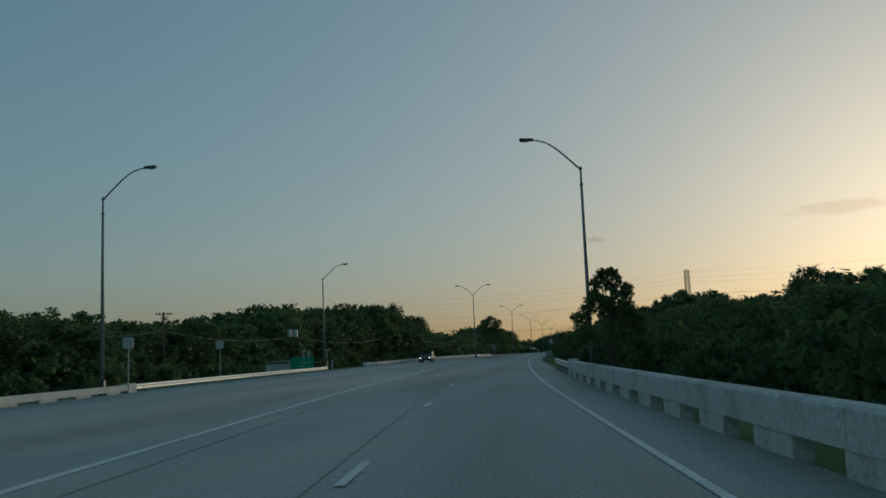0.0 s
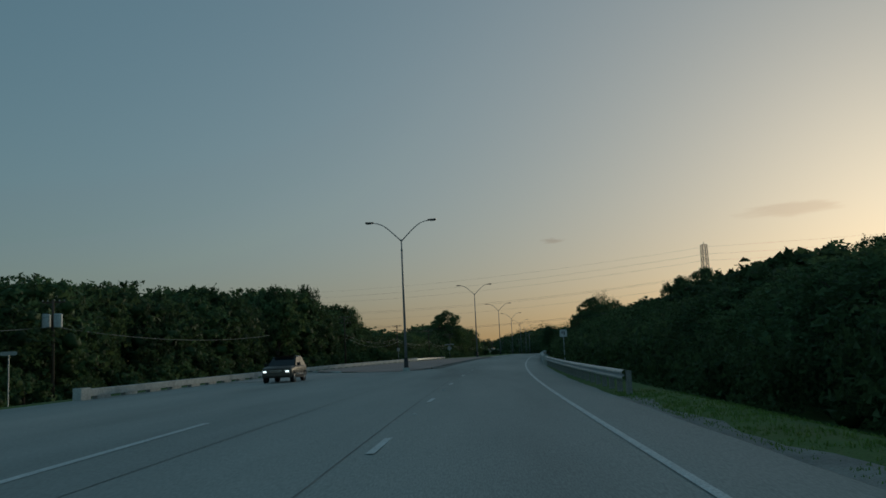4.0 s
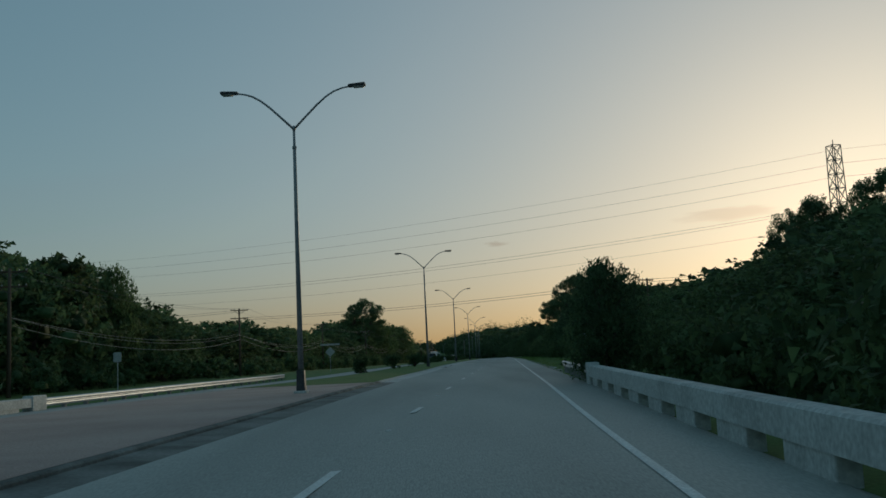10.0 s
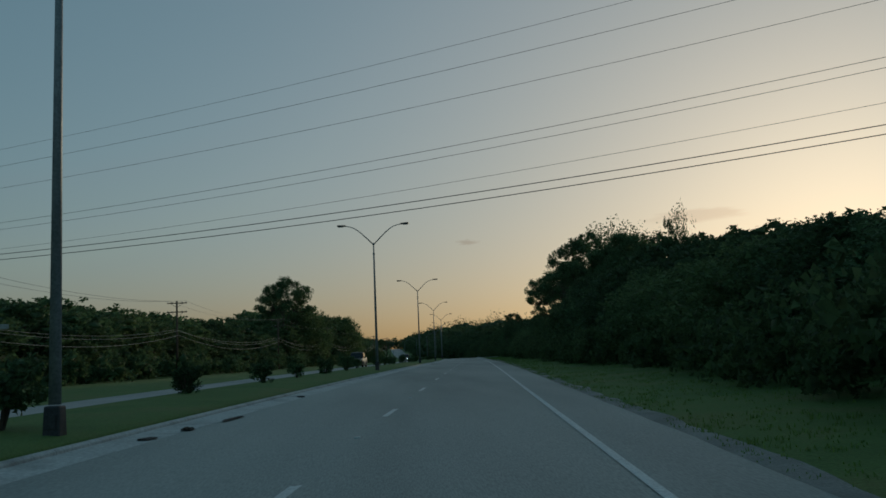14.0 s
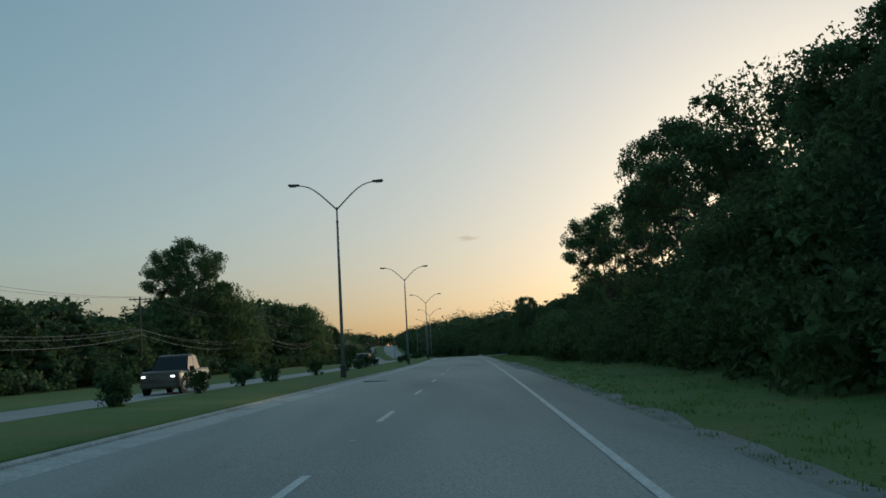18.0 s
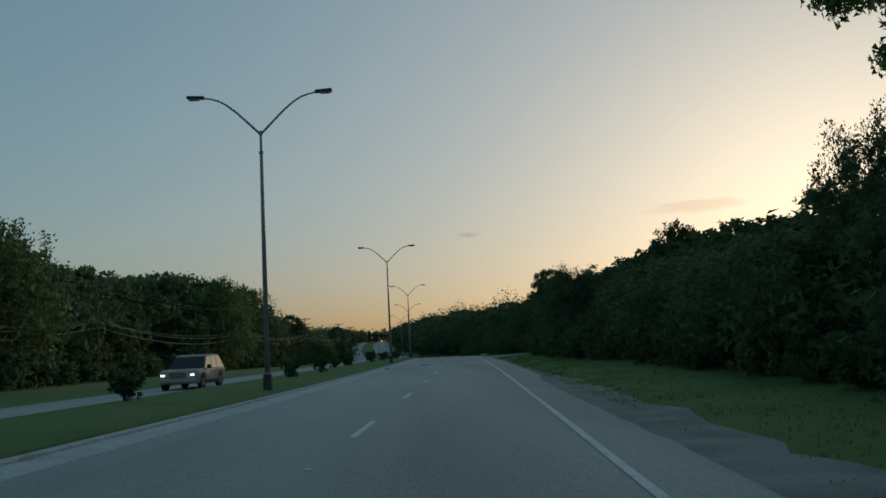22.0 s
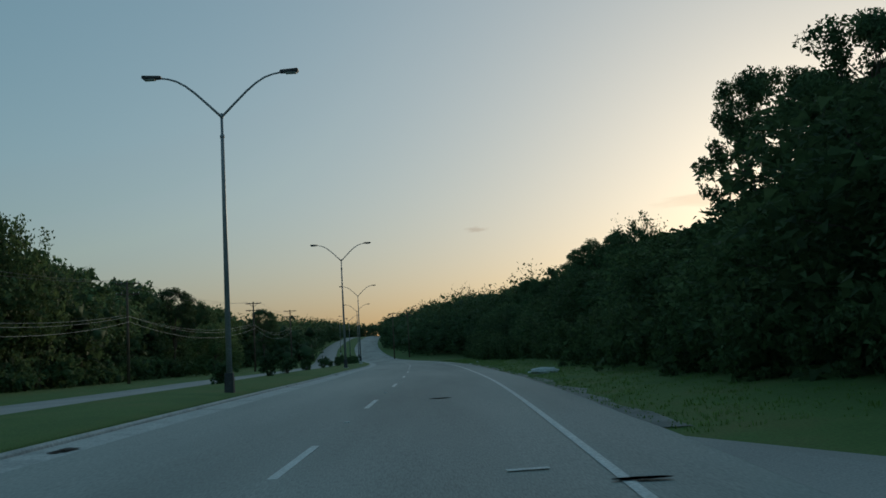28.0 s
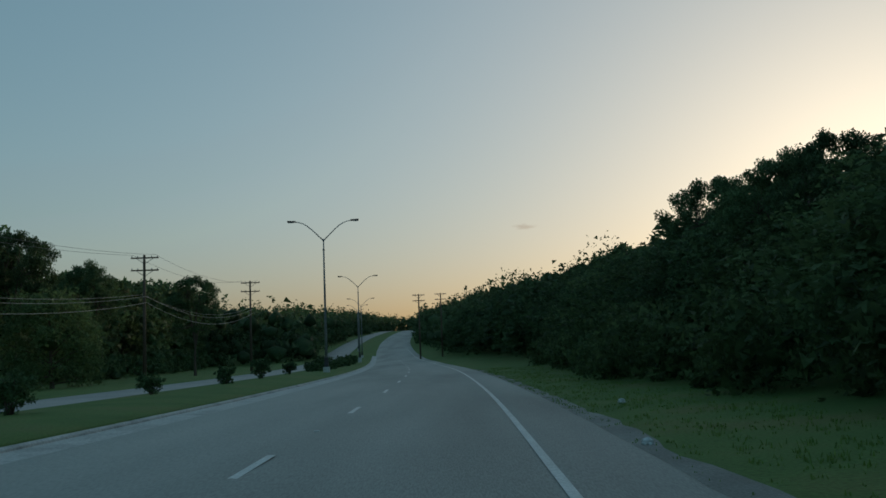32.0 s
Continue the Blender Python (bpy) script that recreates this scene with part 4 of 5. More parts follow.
LEFT_50 = [6.6, 6.6, 6.6, 6.6, 6.6, 6.6, 6.6, 7.8, 6.5, 6.4, 6.7, 7.3, 7.5, 9.2, 10.4, 10.9, 10.8, 10.8, 11.9, 13.0, 11.8, 12.3, 14.2, 15.3, 13.9, 13.0, 13.7, 13.3, 10.5, 9.2, 8.5, 7.4, 8.3, 8.9, 9.0, 8.5, 9.3, 10.0, 9.5, 8.7, 9.2, 10.3, 8.1, 8.4, 9.5, 9.5, 15.7, 16, 12.8, 13.4, 14.4, 15.2, 15.2, 16, 16, 16, 16, 16, 16, 15.7, 15.9, 15.8, 14.1, 16, 16, 16, 11.9, 13.7, 14.8, 15.1, 15.9, 16, 16, 16]
LEFT_60 = [7.7, 7.7, 7.7, 7.7, 7.7, 7.7, 7.7, 7.7, 7.7, 9.5, 7.8, 7.3, 7.6, 8.4, 9.2, 10.7, 11.3, 12.4, 12.6, 12.5, 12.3, 13.1, 14.7, 14.1, 15.3, 16.1, 16.4, 15.6, 16.7, 15.7, 14.3, 10.9, 10.1, 8.8, 9.4, 11.0, 11.5, 11.6, 10.8, 10.3, 10.8, 11.1, 10.7, 10.8, 9.8, 9.5, 11.0, 13.0, 13.9, 16.1, 15.4, 15.8, 16.9, 17.5, 17.5, 17.5, 17.5, 17.5, 17.5, 17.5, 17.5, 17.5, 17.5, 17.5, 16.9, 17.5, 17.5, 17.5, 14.1, 14.5, 16.9, 17.5, 17.2, 17.5]


def rank(table, y):
    """The rank's height near station y, as low as it is anywhere within a crown's width."""
    rows = [(25 + 10 * i, h) for i, h in enumerate(table)]
    return min(lerp(rows, y - 3.5), lerp(rows, y), lerp(rows, y + 3.5))


def stand(y0, y1, step, u, jit, table, low, high=1.1):
    """Where the trees of a rank stand: place, height, width and turn."""
    y, out = y0, []
    while y < y1:
        p = ground_at(y, u + RNG.uniform(-jit, jit))
        h = (rank(table, y) + road_z(y) - p.z) * RNG.uniform(low, high) + 0.1
        # low trees spread wider, so that the rank stays closed
        out.append((p, h, min(1.7, RNG.uniform(0.95, 1.2) * max(1.0, step * 0.17 / max(0.25, h * 0.1))), RNG.uniform(0, 360)))
        y += step * RNG.uniform(0.75, 1.25)
    return out


def wood(y0, y1, step, u, jit, table, group, label, protos, low=0.88):
    """A rank of trees u metres from the edge line."""
    for p, h, w, rz in stand(y0, y1, step, u, jit, table, low, 1.08):
        plant(protos[RNG.integers(len(protos))], p.x, p.y, p.z - 0.1, h, rz, label, group, w)


def deep_wood(name, ranks, label):
    """Ranks of trees too deep in the wood to be told apart, as one mass."""
    packs = []
    for me in (q[1] for q in BACK):
        v, f = np.empty(len(me.vertices) * 3, np.float32), np.empty(len(me.loops), np.int32)
        me.vertices.foreach_get("co", v)
        me.loops.foreach_get("vertex_index", f)
        packs.append((v.reshape(-1, 3), f.reshape(-1, 3)))
    vs, fs, k = [], [], 0
    for row in ranks:
        for p, h, w, rz in stand(*row):
            v, f = packs[RNG.integers(len(packs))]
            c, s = math.cos(radians(rz)), math.sin(radians(rz))
            x, y = v[:, 0] * h * w / 10, v[:, 1] * h * w / 10
            vs.append(np.stack([x * c - y * s + p.x, x * s + y * c + p.y, v[:, 2] * h / 10 + p.z - 0.1], 1))
            fs.append(f + k)
            k += len(v)
    tagged(new(name, fast_mesh(name, np.concatenate(vs), np.concatenate(fs), LEAF)), label, "woodland", kind="stuff")


FAR_SIDE, NEAR_SIDE = "trees beyond the oncoming lanes", "trees beside the carriageway"
wood(50, 745, 6.8, -45.0, 1.4, LEFT_42, FAR_SIDE, "dark leafy broadleaf tree in the wood beyond the oncoming lanes", PROTOS, 0.92)
wood(22, 60, 5.5, 10.5, 0.8, RIGHT_9, NEAR_SIDE, "leafy young tree on the bank below the bridge", NEAR)
wood(62, 232, 6.0, 12.0, 0.9, RIGHT_9, NEAR_SIDE, "leafy broadleaf tree on the bank below the bridge", NEAR)
wood(233, 640, 5.4, 11.6, 0.8, RIGHT_9, NEAR_SIDE, "leafy broadleaf tree at the edge of the verge wood", NEAR)
deep_wood("deep_verge_wood", [(30, 745, 6.5, 17.0, 1.0, RIGHT_14, 0.92), (640, 745, 6.5, 11.6, 1.0, RIGHT_9, 0.9), (50, 745, 7.0, 23.0, 1.4, RIGHT_20, 0.94), (80, 745, 9.0, 33.5, 2.0, RIGHT_30, 0.94)],
          "dense leafy trees deep in the wood beside the carriageway")
deep_wood("deep_far_wood", [(60, 745, 7.5, -53.0, 2.0, LEFT_50, 0.94), (90, 745, 9.0, -63.0, 2.0, LEFT_60, 0.94)], "dense dark trees deep in the wood beyond the oncoming lanes")
# trees that stand out on the skyline
for i, x, y, top, w, lab in ((1, -14.2, 466, 16.8, 0.9, "broad dark tree beside the tallest one"), (0, -34.6, 238.5, 16.7, 0.6, "round-headed dark tree in the far wood"), (2, -37.5, 227, 15.9, 0.62, "round-headed dark tree in the far wood"), (3, -31.4, 277, 14.7, 0.55, "round-headed dark tree in the far wood"),
                             (3, -7.8, 533, 16.6, 0.9, "broad dark tree in the far wood"), (1, -12.8, 588, 19.3, 0.8, "tall dark tree in the far wood"),
                             (4, -10.3, 650.5, 15.6, 0.8, "open-crowned tree in the far wood"), (3, -9.8, 665, 14.0, 0.8, "open-crowned tree in the far wood"), (5, -32, 651, 17.2, 0.8, "open-crowned tree in the far wood"), (3, -25, 655, 16.4, 0.8, "open-crowned tree in the far wood"), (4, 1.5, 668, 12.2, 0.8, "open-crowned tree in the far wood"), (1, 41, 203, 13.8, 1.0, "big round tree above the verge wood"), (3, 41.5, 270, 17.6, 0.85, "tall round tree standing near the lattice tower"), (1, 45, 261, 18.4, 0.9, "tall round tree standing near the lattice tower"), (4, 49, 292, 15.6, 0.9, "tall round tree standing near the lattice tower"), (3, 80, 258, 23, 0.9, "big tree far back in the verge wood"), (1, 90, 270, 22, 0.9, "big tree far back in the verge wood"), (0, 73, 246, 19.5, 0.9, "big tree far back in the verge wood"), (3, 99, 262, 22.5, 0.9, "big tree far back in the verge wood"),
                             (2, 36.9, 336, 14.0, 0.8, "dense leafy tree beside a ragged taller one"), (0, 38.4, 476, 10.7, 0.75, "dense leafy tree between two open saplings"), (1, 55.0, 500, 17.9, 0.62, "round-headed dense tree above the verge wood")):
    g = ground_at(y, x - edge_x(y)).z
    plant(BROAD[i % 3] if "tower" in lab or "open" in lab else NEAR[i % 4], x, y, g, top - g, 40 * i, lab, "", w)

def spreading(rows):
    """Tall trees with spreading limbs: kind, place, height of the top, width and turn."""
    for i, x, y, top, w, rz in rows:
        g = ground_at(y, x - edge_x(y)).z
        plant(BROAD[i], x, y, g, top - g, rz, "tall spreading tree, its limbs dark against the evening sky" if x > 0 else "tall round-headed tree standing above the wood", "tall open trees" if x > 0 else "", w)


def open_crowned(rows):
    """Slighter trees with sky between their limbs."""
    for i, x, y, top, w in rows:
        g = ground_at(y, x - edge_x(y)).z
        plant(OPEN[i], x, y, g, top - g, 70 * i + y, "tall open-crowned tree with sky showing between its limbs", "tall open trees", w)


spreading(((0, 35.9, 410.3, 17.6, 0.86, 0), (1, 36.2, 387.5, 20.6, 0.82, 40), (2, 38.5, 400.5, 17.2, 0.9, 80), (2, 32.0, 370.5, 15.4, 1.0, 150), (1, 35.0, 354, 16.8, 1.0, 200)))
spreading(((0, -16.7, 455, 22.3, 0.8, 30), (2, 45.8, 540.5, 16.2, 0.78, 60), (1, 43.6, 525.5, 13.7, 1.0, 100), (0, 45.4, 582, 12.8, 0.75, 20), (2, 48.3, 583.5, 13.5, 0.75, 110),
           (2, 43.9, 611, 11.4, 0.8, 15), (0, 44.0, 602, 10.8, 0.85, 75), (2, 43.8, 596.5, 10.3, 0.85, 200)))
open_crowned(((2, 35.0, 334.2, 16.7, 0.4), (0, 35.5, 364, 17.8, 0.85), (1, 40.5, 367, 19.4, 0.85), (2, 40.5, 379, 22.0, 0.9), (0, 43, 398, 14.0, 0.9), (2, 46.5, 404, 15.0, 0.9),
              (2, 33.6, 402, 9.0, 0.7), (1, 33.5, 416, 8.8, 0.7), (0, 37.5, 406, 10.2, 0.8), (1, 41.5, 415, 9.4, 0.8), (2, 35.5, 392, 11, 0.8), (1, 39.5, 388, 12.5, 0.9),
              (0, 36.2, 420, 10.9, 0.6), (1, 39.0, 421.5, 12.0, 0.6)))
open_crowned(((2, 34.7, 466, 10.3, 0.5), (1, 36.3, 467, 10.2, 0.5), (0, 38.6, 487, 11.9, 0.75), (1, 39.2, 496, 11.7, 0.8), (2, 38.6, 440, 7.6, 0.9), (1, 40.0, 450, 8.2, 0.9),
              (1, 40.2, 492.5, 10.3, 0.7), (2, 42.2, 578, 10.0, 0.75), (1, 50, 612, 13, 0.8), (1, 42.9, 556.5, 11.5, 0.7)))


# undergrowth: ragged leafy bushes as one mass each side
def thicket(name, rows, n_each, leaf, mat, label, parts=4):
    vs, fs, k = [], [], 0
    for y0, y1, step, u, jit, h0, h1 in rows:
        y = y0
        while y < y1:
            uu = (u(y) if callable(u) else u) + RNG.uniform(-jit, jit)
            p = np.array(ground_at(y, uu))
            h = RNG.uniform(h0, h1)
            blobs = [(p + np.array([RNG.uniform(-1, 1) * h * 0.35, RNG.uniform(-1, 1) * h * 0.4, h * RNG.uniform(0.1, 0.68)]), np.array([0.42, 0.42, 0.34]) * h * RNG.uniform(0.7, 1.1)) for _ in range(parts)]
            v, f = foliage(blobs, n_each, leaf, RNG, 0.04, 1 if leaf < 0.15 else None)
            vs.append(v)
            fs.append(f + k)
            k += len(v)
            y += step * RNG.uniform(0.7, 1.3)
    ob = new(name, fast_mesh(name, np.concatenate(vs), np.concatenate(fs), mat))
    return tagged(ob, label, "undergrowth", kind="stuff")


# the low row at u 4 is added to stop sun through the rail openings
thicket("verge_undergrowth", [(232, 640, 2.6, lambda y: 6.9 + 0.6 * math.sin(y / 11), 0.5, 1.6, 3.4), (-50, 60, 4, 6.5, 1.5, 2.5, 3.8), (-10, 58, 2.8, 4.0, 0.4, 1.6, 2.2), (112, 217, 2.8, 5.2, 0.7, 2.4, 3.8), (60, 112, 3.0, 8, 1.5, 2.2, 3.6), (380, 430, 2.6, 9.0, 1.2, 3.0, 4.4)],
        760, 0.1, LEAF_B, "tangled green undergrowth and saplings at the edge of the wood", 6)
# the rows before station 25 are unseen, added to keep low sun off the bridge
thicket("inner_undergrowth", [(256, 640, 4.0, 12, 2, 3.4, 4.8), (345, 425, 3.4, 17, 2, 4.2, 6), (112, 220, 4, 12.5, 1.5, 3.5, 5), (-60, 25, 3.5, 16, 2, 4.5, 6.5), (-60, 20, 5, 26, 3, 5, 8)],
        600, 0.12, LEAF, "shaded undergrowth deeper in the verge wood")
thicket("far_undergrowth", [(40, 745, 4.0, -39.0, 1.2, 2.2, 4.4), (40, 745, 4.5, -47, 2, 4, 6), (-30, 60, 4, -45, 3, 4, 6.5)], 330, 0.2, LEAF, "dark undergrowth beneath the trees beyond the oncoming lanes")
# woods closing the distance
thicket("distant_woods", [(745, 1250, 6, lambda y: 10 + 2 * math.sin(y / 20), 2, 9, 12), (745, 1250, 7, 20, 3, 13, 16), (745, 1250, 8, 33, 4, 16, 19), (745, 1250, 6, lambda y: -28 + 2 * math.sin(y / 17), 2, 10, 13),
                          (745, 1250, 7, -39, 4, 12, 15.5), (745, 1250, 12, 62, 12, 20, 24), (745, 1250, 12, -62, 10, 15, 19)],
        210, 0.45, LEAF, "far dark woods on both sides of the rising road", 7)
thicket("closing_woods", [(1255 + 12 * i, 1256 + 12 * i, 5, -260 + 3 * i + 6.5 * j, 3, 12, 16) for j in range(81) for i in range(2)], 200, 0.75, LEAF, "line of far dark woods where the road bends out of sight")

# ---- utility poles, lattice towers and wires ----
def utility_pole(x, y, z0, top, arms, label, rz=0.0, cans=0):
    root = thing("utility_pole", pose(x, y, z0, 0, 0, rz), label, "utility pole", "utility poles")
    h = top - z0
    bm = bmesh.new()
    tube(bm, [(0, 0, -0.8), (0, 0, h * 0.5), (0, 0, h)], [0.17, 0.14, 0.105], 10)
    part("pole", bm, WOOD, root, "", True)
    for d, w in arms:
        bm = bmesh.new()
        box(bm, -w / 2, 0.1, h - d - 0.06, w / 2, 0.2, h - d + 0.06, 0.01)
        arm = part("crossarm", bm, WOOD, root)
        for s in (-1, 1):
            bm = bmesh.new()
            tube(bm, [(s * w * 0.3, 0.14, h - d - 0.05), (0, 0.1, h - d - 0.55)], [0.025, 0.025], 5)
            part("brace", bm, LATTICE, arm)
        for q in (-0.46, -0.25, 0.25, 0.46):
            bm = bmesh.new()
            tube(bm, [(q * w, 0.15, h - d + 0.05), (q * w, 0.15, h - d + 0.12), (q * w, 0.15, h - d + 0.2)], [0.02, 0.055, 0.03], 6)
            part("insulator", bm, SIGN_BACK, arm)
    for i in range(cans):
        bm = bmesh.new()
        tube(bm, [(-0.45 + 0.95 * i, -0.3, h - 2.4), (-0.45 + 0.95 * i, -0.3, h - 2.35), (-0.45 + 0.95 * i, -0.3, h - 1.3), (-0.45 + 0.95 * i, -0.3, h - 1.22)], [0.3, 0.36, 0.36, 0.3], 12)
        part("transformer", bm, SIGN_WHITE, root, "pale grey transformer can")
    return root


def wire_mesh(name, p, q, sag, r, mat, parent, n=20):
    p, q = Vector(p), Vector(q)
    pts = [p.lerp(q, i / n) - Vector((0, 0, 4 * sag * (i / n) * (1 - i / n))) for i in range(n + 1)]
    bm = bmesh.new()
    tube(bm, pts, [r] * (n + 1), 5)
    return part(name, bm, mat, parent)


def line_x(y):
    return -23.5 + 0.0797 * (y - 304.5)


POLES_Y = [246, 304.5, 363, 422, 481, 540, 593, 645, 681]
for y in POLES_Y:
    x = line_x(y) if y < 681 else 4.9
    g = ground_at(y, x - edge_x(y)).z
    utility_pole(x, y, g, 11.4 + 0.003 * (y - 304), ((0.25, 2.4), (1.35, 2.4)), "weathered timber utility pole with two crossarms beside the wood", 4)
for x, y, top, cans in ((-41.3, 101.2, 8.2, 0), (-38, 147, 8.6, 2), (-46, 70, 8.4, 0)):
    g = ground_at(y, x - edge_x(y)).z
    utility_pole(x, y, g, top, ((0.2, 1.9),), "timber utility pole with one crossarm beyond the bridge", 10, cans)
g = ground_at(278, 26.4 - edge_x(278)).z
utility_pole(26.4, 278, g, 10.85, ((0.2, 2.0),), "timber utility pole with one crossarm standing in the verge wood", 28)
for x, y, top in ((24.6, 728, 12.6), (28.4, 738, 13.2)):
    utility_pole(x, y, ground_at(y, x - edge_x(y)).z, top, ((0.2, 2.2), (1.2, 2.2)), "far timber utility pole beside the road", 5)

span = thing("overhead_wires", pose(0, 0, 0), "power and telephone wires strung along the wood's edge", "wires")
for a, b in zip(POLES_Y, POLES_Y[1:]):
    for dz, dx, mat, sag, r in ((-0.1, -1.0, WIRE, 1.0, 0.013), (-0.1, 1.0, WIRE, 1.05, 0.013), (-3.6, -0.2, WIRE_LIT, 1.25, 0.016), (-3.75, 0.2, WIRE_LIT, 1.45, 0.016), (-4.3, 0.2, WIRE_LIT, 1.6, 0.02)):
        xa, xb = (line_x(v) if v < 681 else 4.9 for v in (a, b))
        wire_mesh("wire", (xa + dx, a, 11.5 + 0.003 * (a - 304) + dz), (xb + dx, b, 11.5 + 0.003 * (b - 304) + dz), sag, r, mat, span, 14)
cross = thing("crossing_wires", pose(0, 0, 0), "two dark wires crossing over the road between utility poles", "wires")
for dz, dx in ((0.0, 0.0), (-0.26, 0.4)):
    wire_mesh("wire", (-23.2 + dx, 304.5, 10.1 + dz), (26.2, 278.2 + dx, 10.75 + dz), 0.6, 0.018, WIRE, cross)
    wire_mesh("wire", (26.5, 278.2 + dx, 10.75 + dz), (70, 270, 12.5 + dz), 0.5, 0.02, WIRE, cross)
    wire_mesh("wire", (-23.6 + dx, 304.4, 11.2 + dz), (-75, 318, 11.5 + dz), 0.6, 0.018, WIRE, cross)
low = thing("service_wires", pose(0, 0, 0), "slack service wires between the poles beyond the bridge", "wires")
for (xa, ya, za), (xb, yb, zb) in (((-46, 70, 6.2), (-41.3, 101.2, 6.0)), ((-41.3, 101.2, 6.0), (-38, 147, 6.3)), ((-38, 147, 6.3), (-32, 200, 6.6)), ((-46, 70, 6.2), (-60, 20, 6.0))):
    wire_mesh("wire", (xa, ya, za), (xb, yb, zb), 0.9, 0.022, WIRE_LIT, low)


def lattice_tower(x, y, z0, top, w0, w1, label):
    root = thing("lattice_tower", pose(x, y, z0, 0, 0, 12), label, "pylon", "lattice towers")
    h = top - z0
    n = 12

    def corner(k, i):
        w = (w0 + (w1 - w0) * i / n) / 2
        return Vector(((-w, w, w, -w)[k % 4], (-w, -w, w, w)[k % 4], h * i / n))
    for k in range(4):
        bm = bmesh.new()
        tube(bm, [corner(k, 0) - Vector((0, 0, 0.5)), corner(k, n)], [0.09, 0.07], 4)
        part("leg", bm, LATTICE, root)
    for i in range(n):
        bm = bmesh.new()
        for k in range(4):
            tube(bm, [corner(k, i), corner(k + 1, i + 1)], [0.045, 0.045], 4)
            tube(bm, [corner(k + 1, i), corner(k, i + 1)], [0.045, 0.045], 4)
            tube(bm, [corner(k, i + 1), corner(k + 1, i + 1)], [0.045, 0.045], 4)
        part("bracing", bm, LATTICE, root)
    bm = bmesh.new()
    tube(bm, [(0, 0, h), (0, 0, h + 0.7)], [0.06, 0.05], 6)
    part("peak", bm, LATTICE, root)
    return root


lattice_tower(50.8, 283, ground_at(283, 39).z, 25.8, 1.6, 1.15, "slender galvanised lattice tower rising above the verge wood")
lattice_tower(-71, 359, ground_at(359, -90).z, 25.6, 1.8, 1.15, "far galvanised lattice tower behind the wood")
lines = thing("transmission_wires", pose(0, 0, 0), "long transmission wires crossing high over the road", "wires")
for z, dy, sag, r in ((25.3, 0.0, 2.0, 0.012), (23.5, -0.9, 2.0, 0.014), (22.2, 0.9, 2.2, 0.014), (18.75, -0.9, 2.3, 0.016), (18.6, 0.6, 2.45, 0.015), (16.6, 0.0, 2.3, 0.012)):
    wire_mesh("wire", (50.8, 283 + dy, z), (-71, 359 + dy, z), sag, r, WIRE, lines, 30)
    wire_mesh("wire", (50.8, 283 + dy, z), (175, 205 + dy, z + 1), sag, r, WIRE, lines, 12)
    wire_mesh("wire", (-71, 359 + dy, z), (-195, 437 + dy, z), sag, r, WIRE, lines, 12)


# ---- signs ----
def post_sign(name, m, height, w, h, face, label, category="road sign", diamond=False, bars=(), text=(), facing=-1, posts=(0.0,)):
    """A sign on one or more steel posts; its face looks along -y (facing -1) or +y."""
    root = thing(name, m, label, category)
    for px in posts:
        bm = bmesh.new()
        tube(bm, [(px, 0.03, -0.6), (px, 0.03, height + h * 0.3)], [0.03, 0.03], 8)
        part("post", bm, GALV, root)
    bm = bmesh.new()
    box(bm, -w / 2, -0.012, -h / 2, w / 2, 0.0, h / 2)
    if diamond:
        bmesh.ops.rotate(bm, cent=(0, 0, 0), matrix=Matrix.Rotation(radians(45), 3, "Y"), verts=bm.verts)
    bmesh.ops.bevel(bm, geom=[e for e in bm.edges if abs((e.verts[0].co - e.verts[1].co).y) > 0.005], offset=0.04, segments=3, affect="EDGES")
    plate = part("plate", bm, face, root)
    plate.location = (0, -0.02 if facing < 0 else 0.085, height)
    for bx, bz, bw, bh in bars:
        bm = bmesh.new()
        box(bm, bx - bw / 2, -0.018, bz - bh / 2, bx + bw / 2, -0.014, bz + bh / 2)
        part("bar", bm, BLACK, plate)
    for words, size, z in text:
        cu = bpy.data.curves.new("lettering", "FONT")
        cu.body, cu.size, cu.align_x, cu.align_y, cu.extrude = words, size, "CENTER", "CENTER", 0.002
        cu.materials.append(BLACK)
        o = new("lettering", cu)
        o.parent = plate
        o.matrix_basis = pose(0, -0.018, z, 90, 0, 0)
    return root


def sign_at(x, y, rz=0.0):
    g = ground_at(y, x - edge_x(y))
    return pose(x, y, g.z, 0, 0, turn(y) + rz), g.z


m, g = sign_at(10.72, 228.6, -6)
post_sign("speed_limit_sign", m, 4.29 - g, 0.5, 0.62, SIGN_WHITE, "white sign reading SPEED LIMIT 40 on a steel post", text=(("SPEED", 0.13, 0.22), ("LIMIT", 0.13, 0.1), ("40", 0.3, -0.12)))
m, g = sign_at(3.9, 135, -4)
post_sign("roadside_sign", m, 3.5 - g, 0.5, 0.5, SIGN_WHITE, "small square white sign above the guard rail", bars=((0.06, 0.0, 0.06, 0.26), (-0.08, 0.05, 0.06, 0.2)))
m, g = sign_at(-9.68, 289.9, 4)
dsn = post_sign("warning_sign", m, 4.66 - g, 0.86, 0.86, SIGN_BACK, "bare grey back of a diamond warning sign", diamond=True)
bm = bmesh.new()
box(bm, -1.15, -0.02, 5.45 - g, 1.15, 0.0, 5.65 - g, 0.01)
part("name_blade", bm, SIGN_BACK, dsn, "long plain street blade")
for x, y, z, w, h in ((-21.4, 47.6, 3.0, 0.6, 0.62), (-22.6, 66, 3.2, 0.6, 0.62), (-17.0, 236, 4.2, 0.5, 0.6)):
    m, g = sign_at(x, y, 2)
    post_sign("roadside_sign", m, z - g, w, h, SIGN_BACK, "grey back of a small roadside sign on a post")
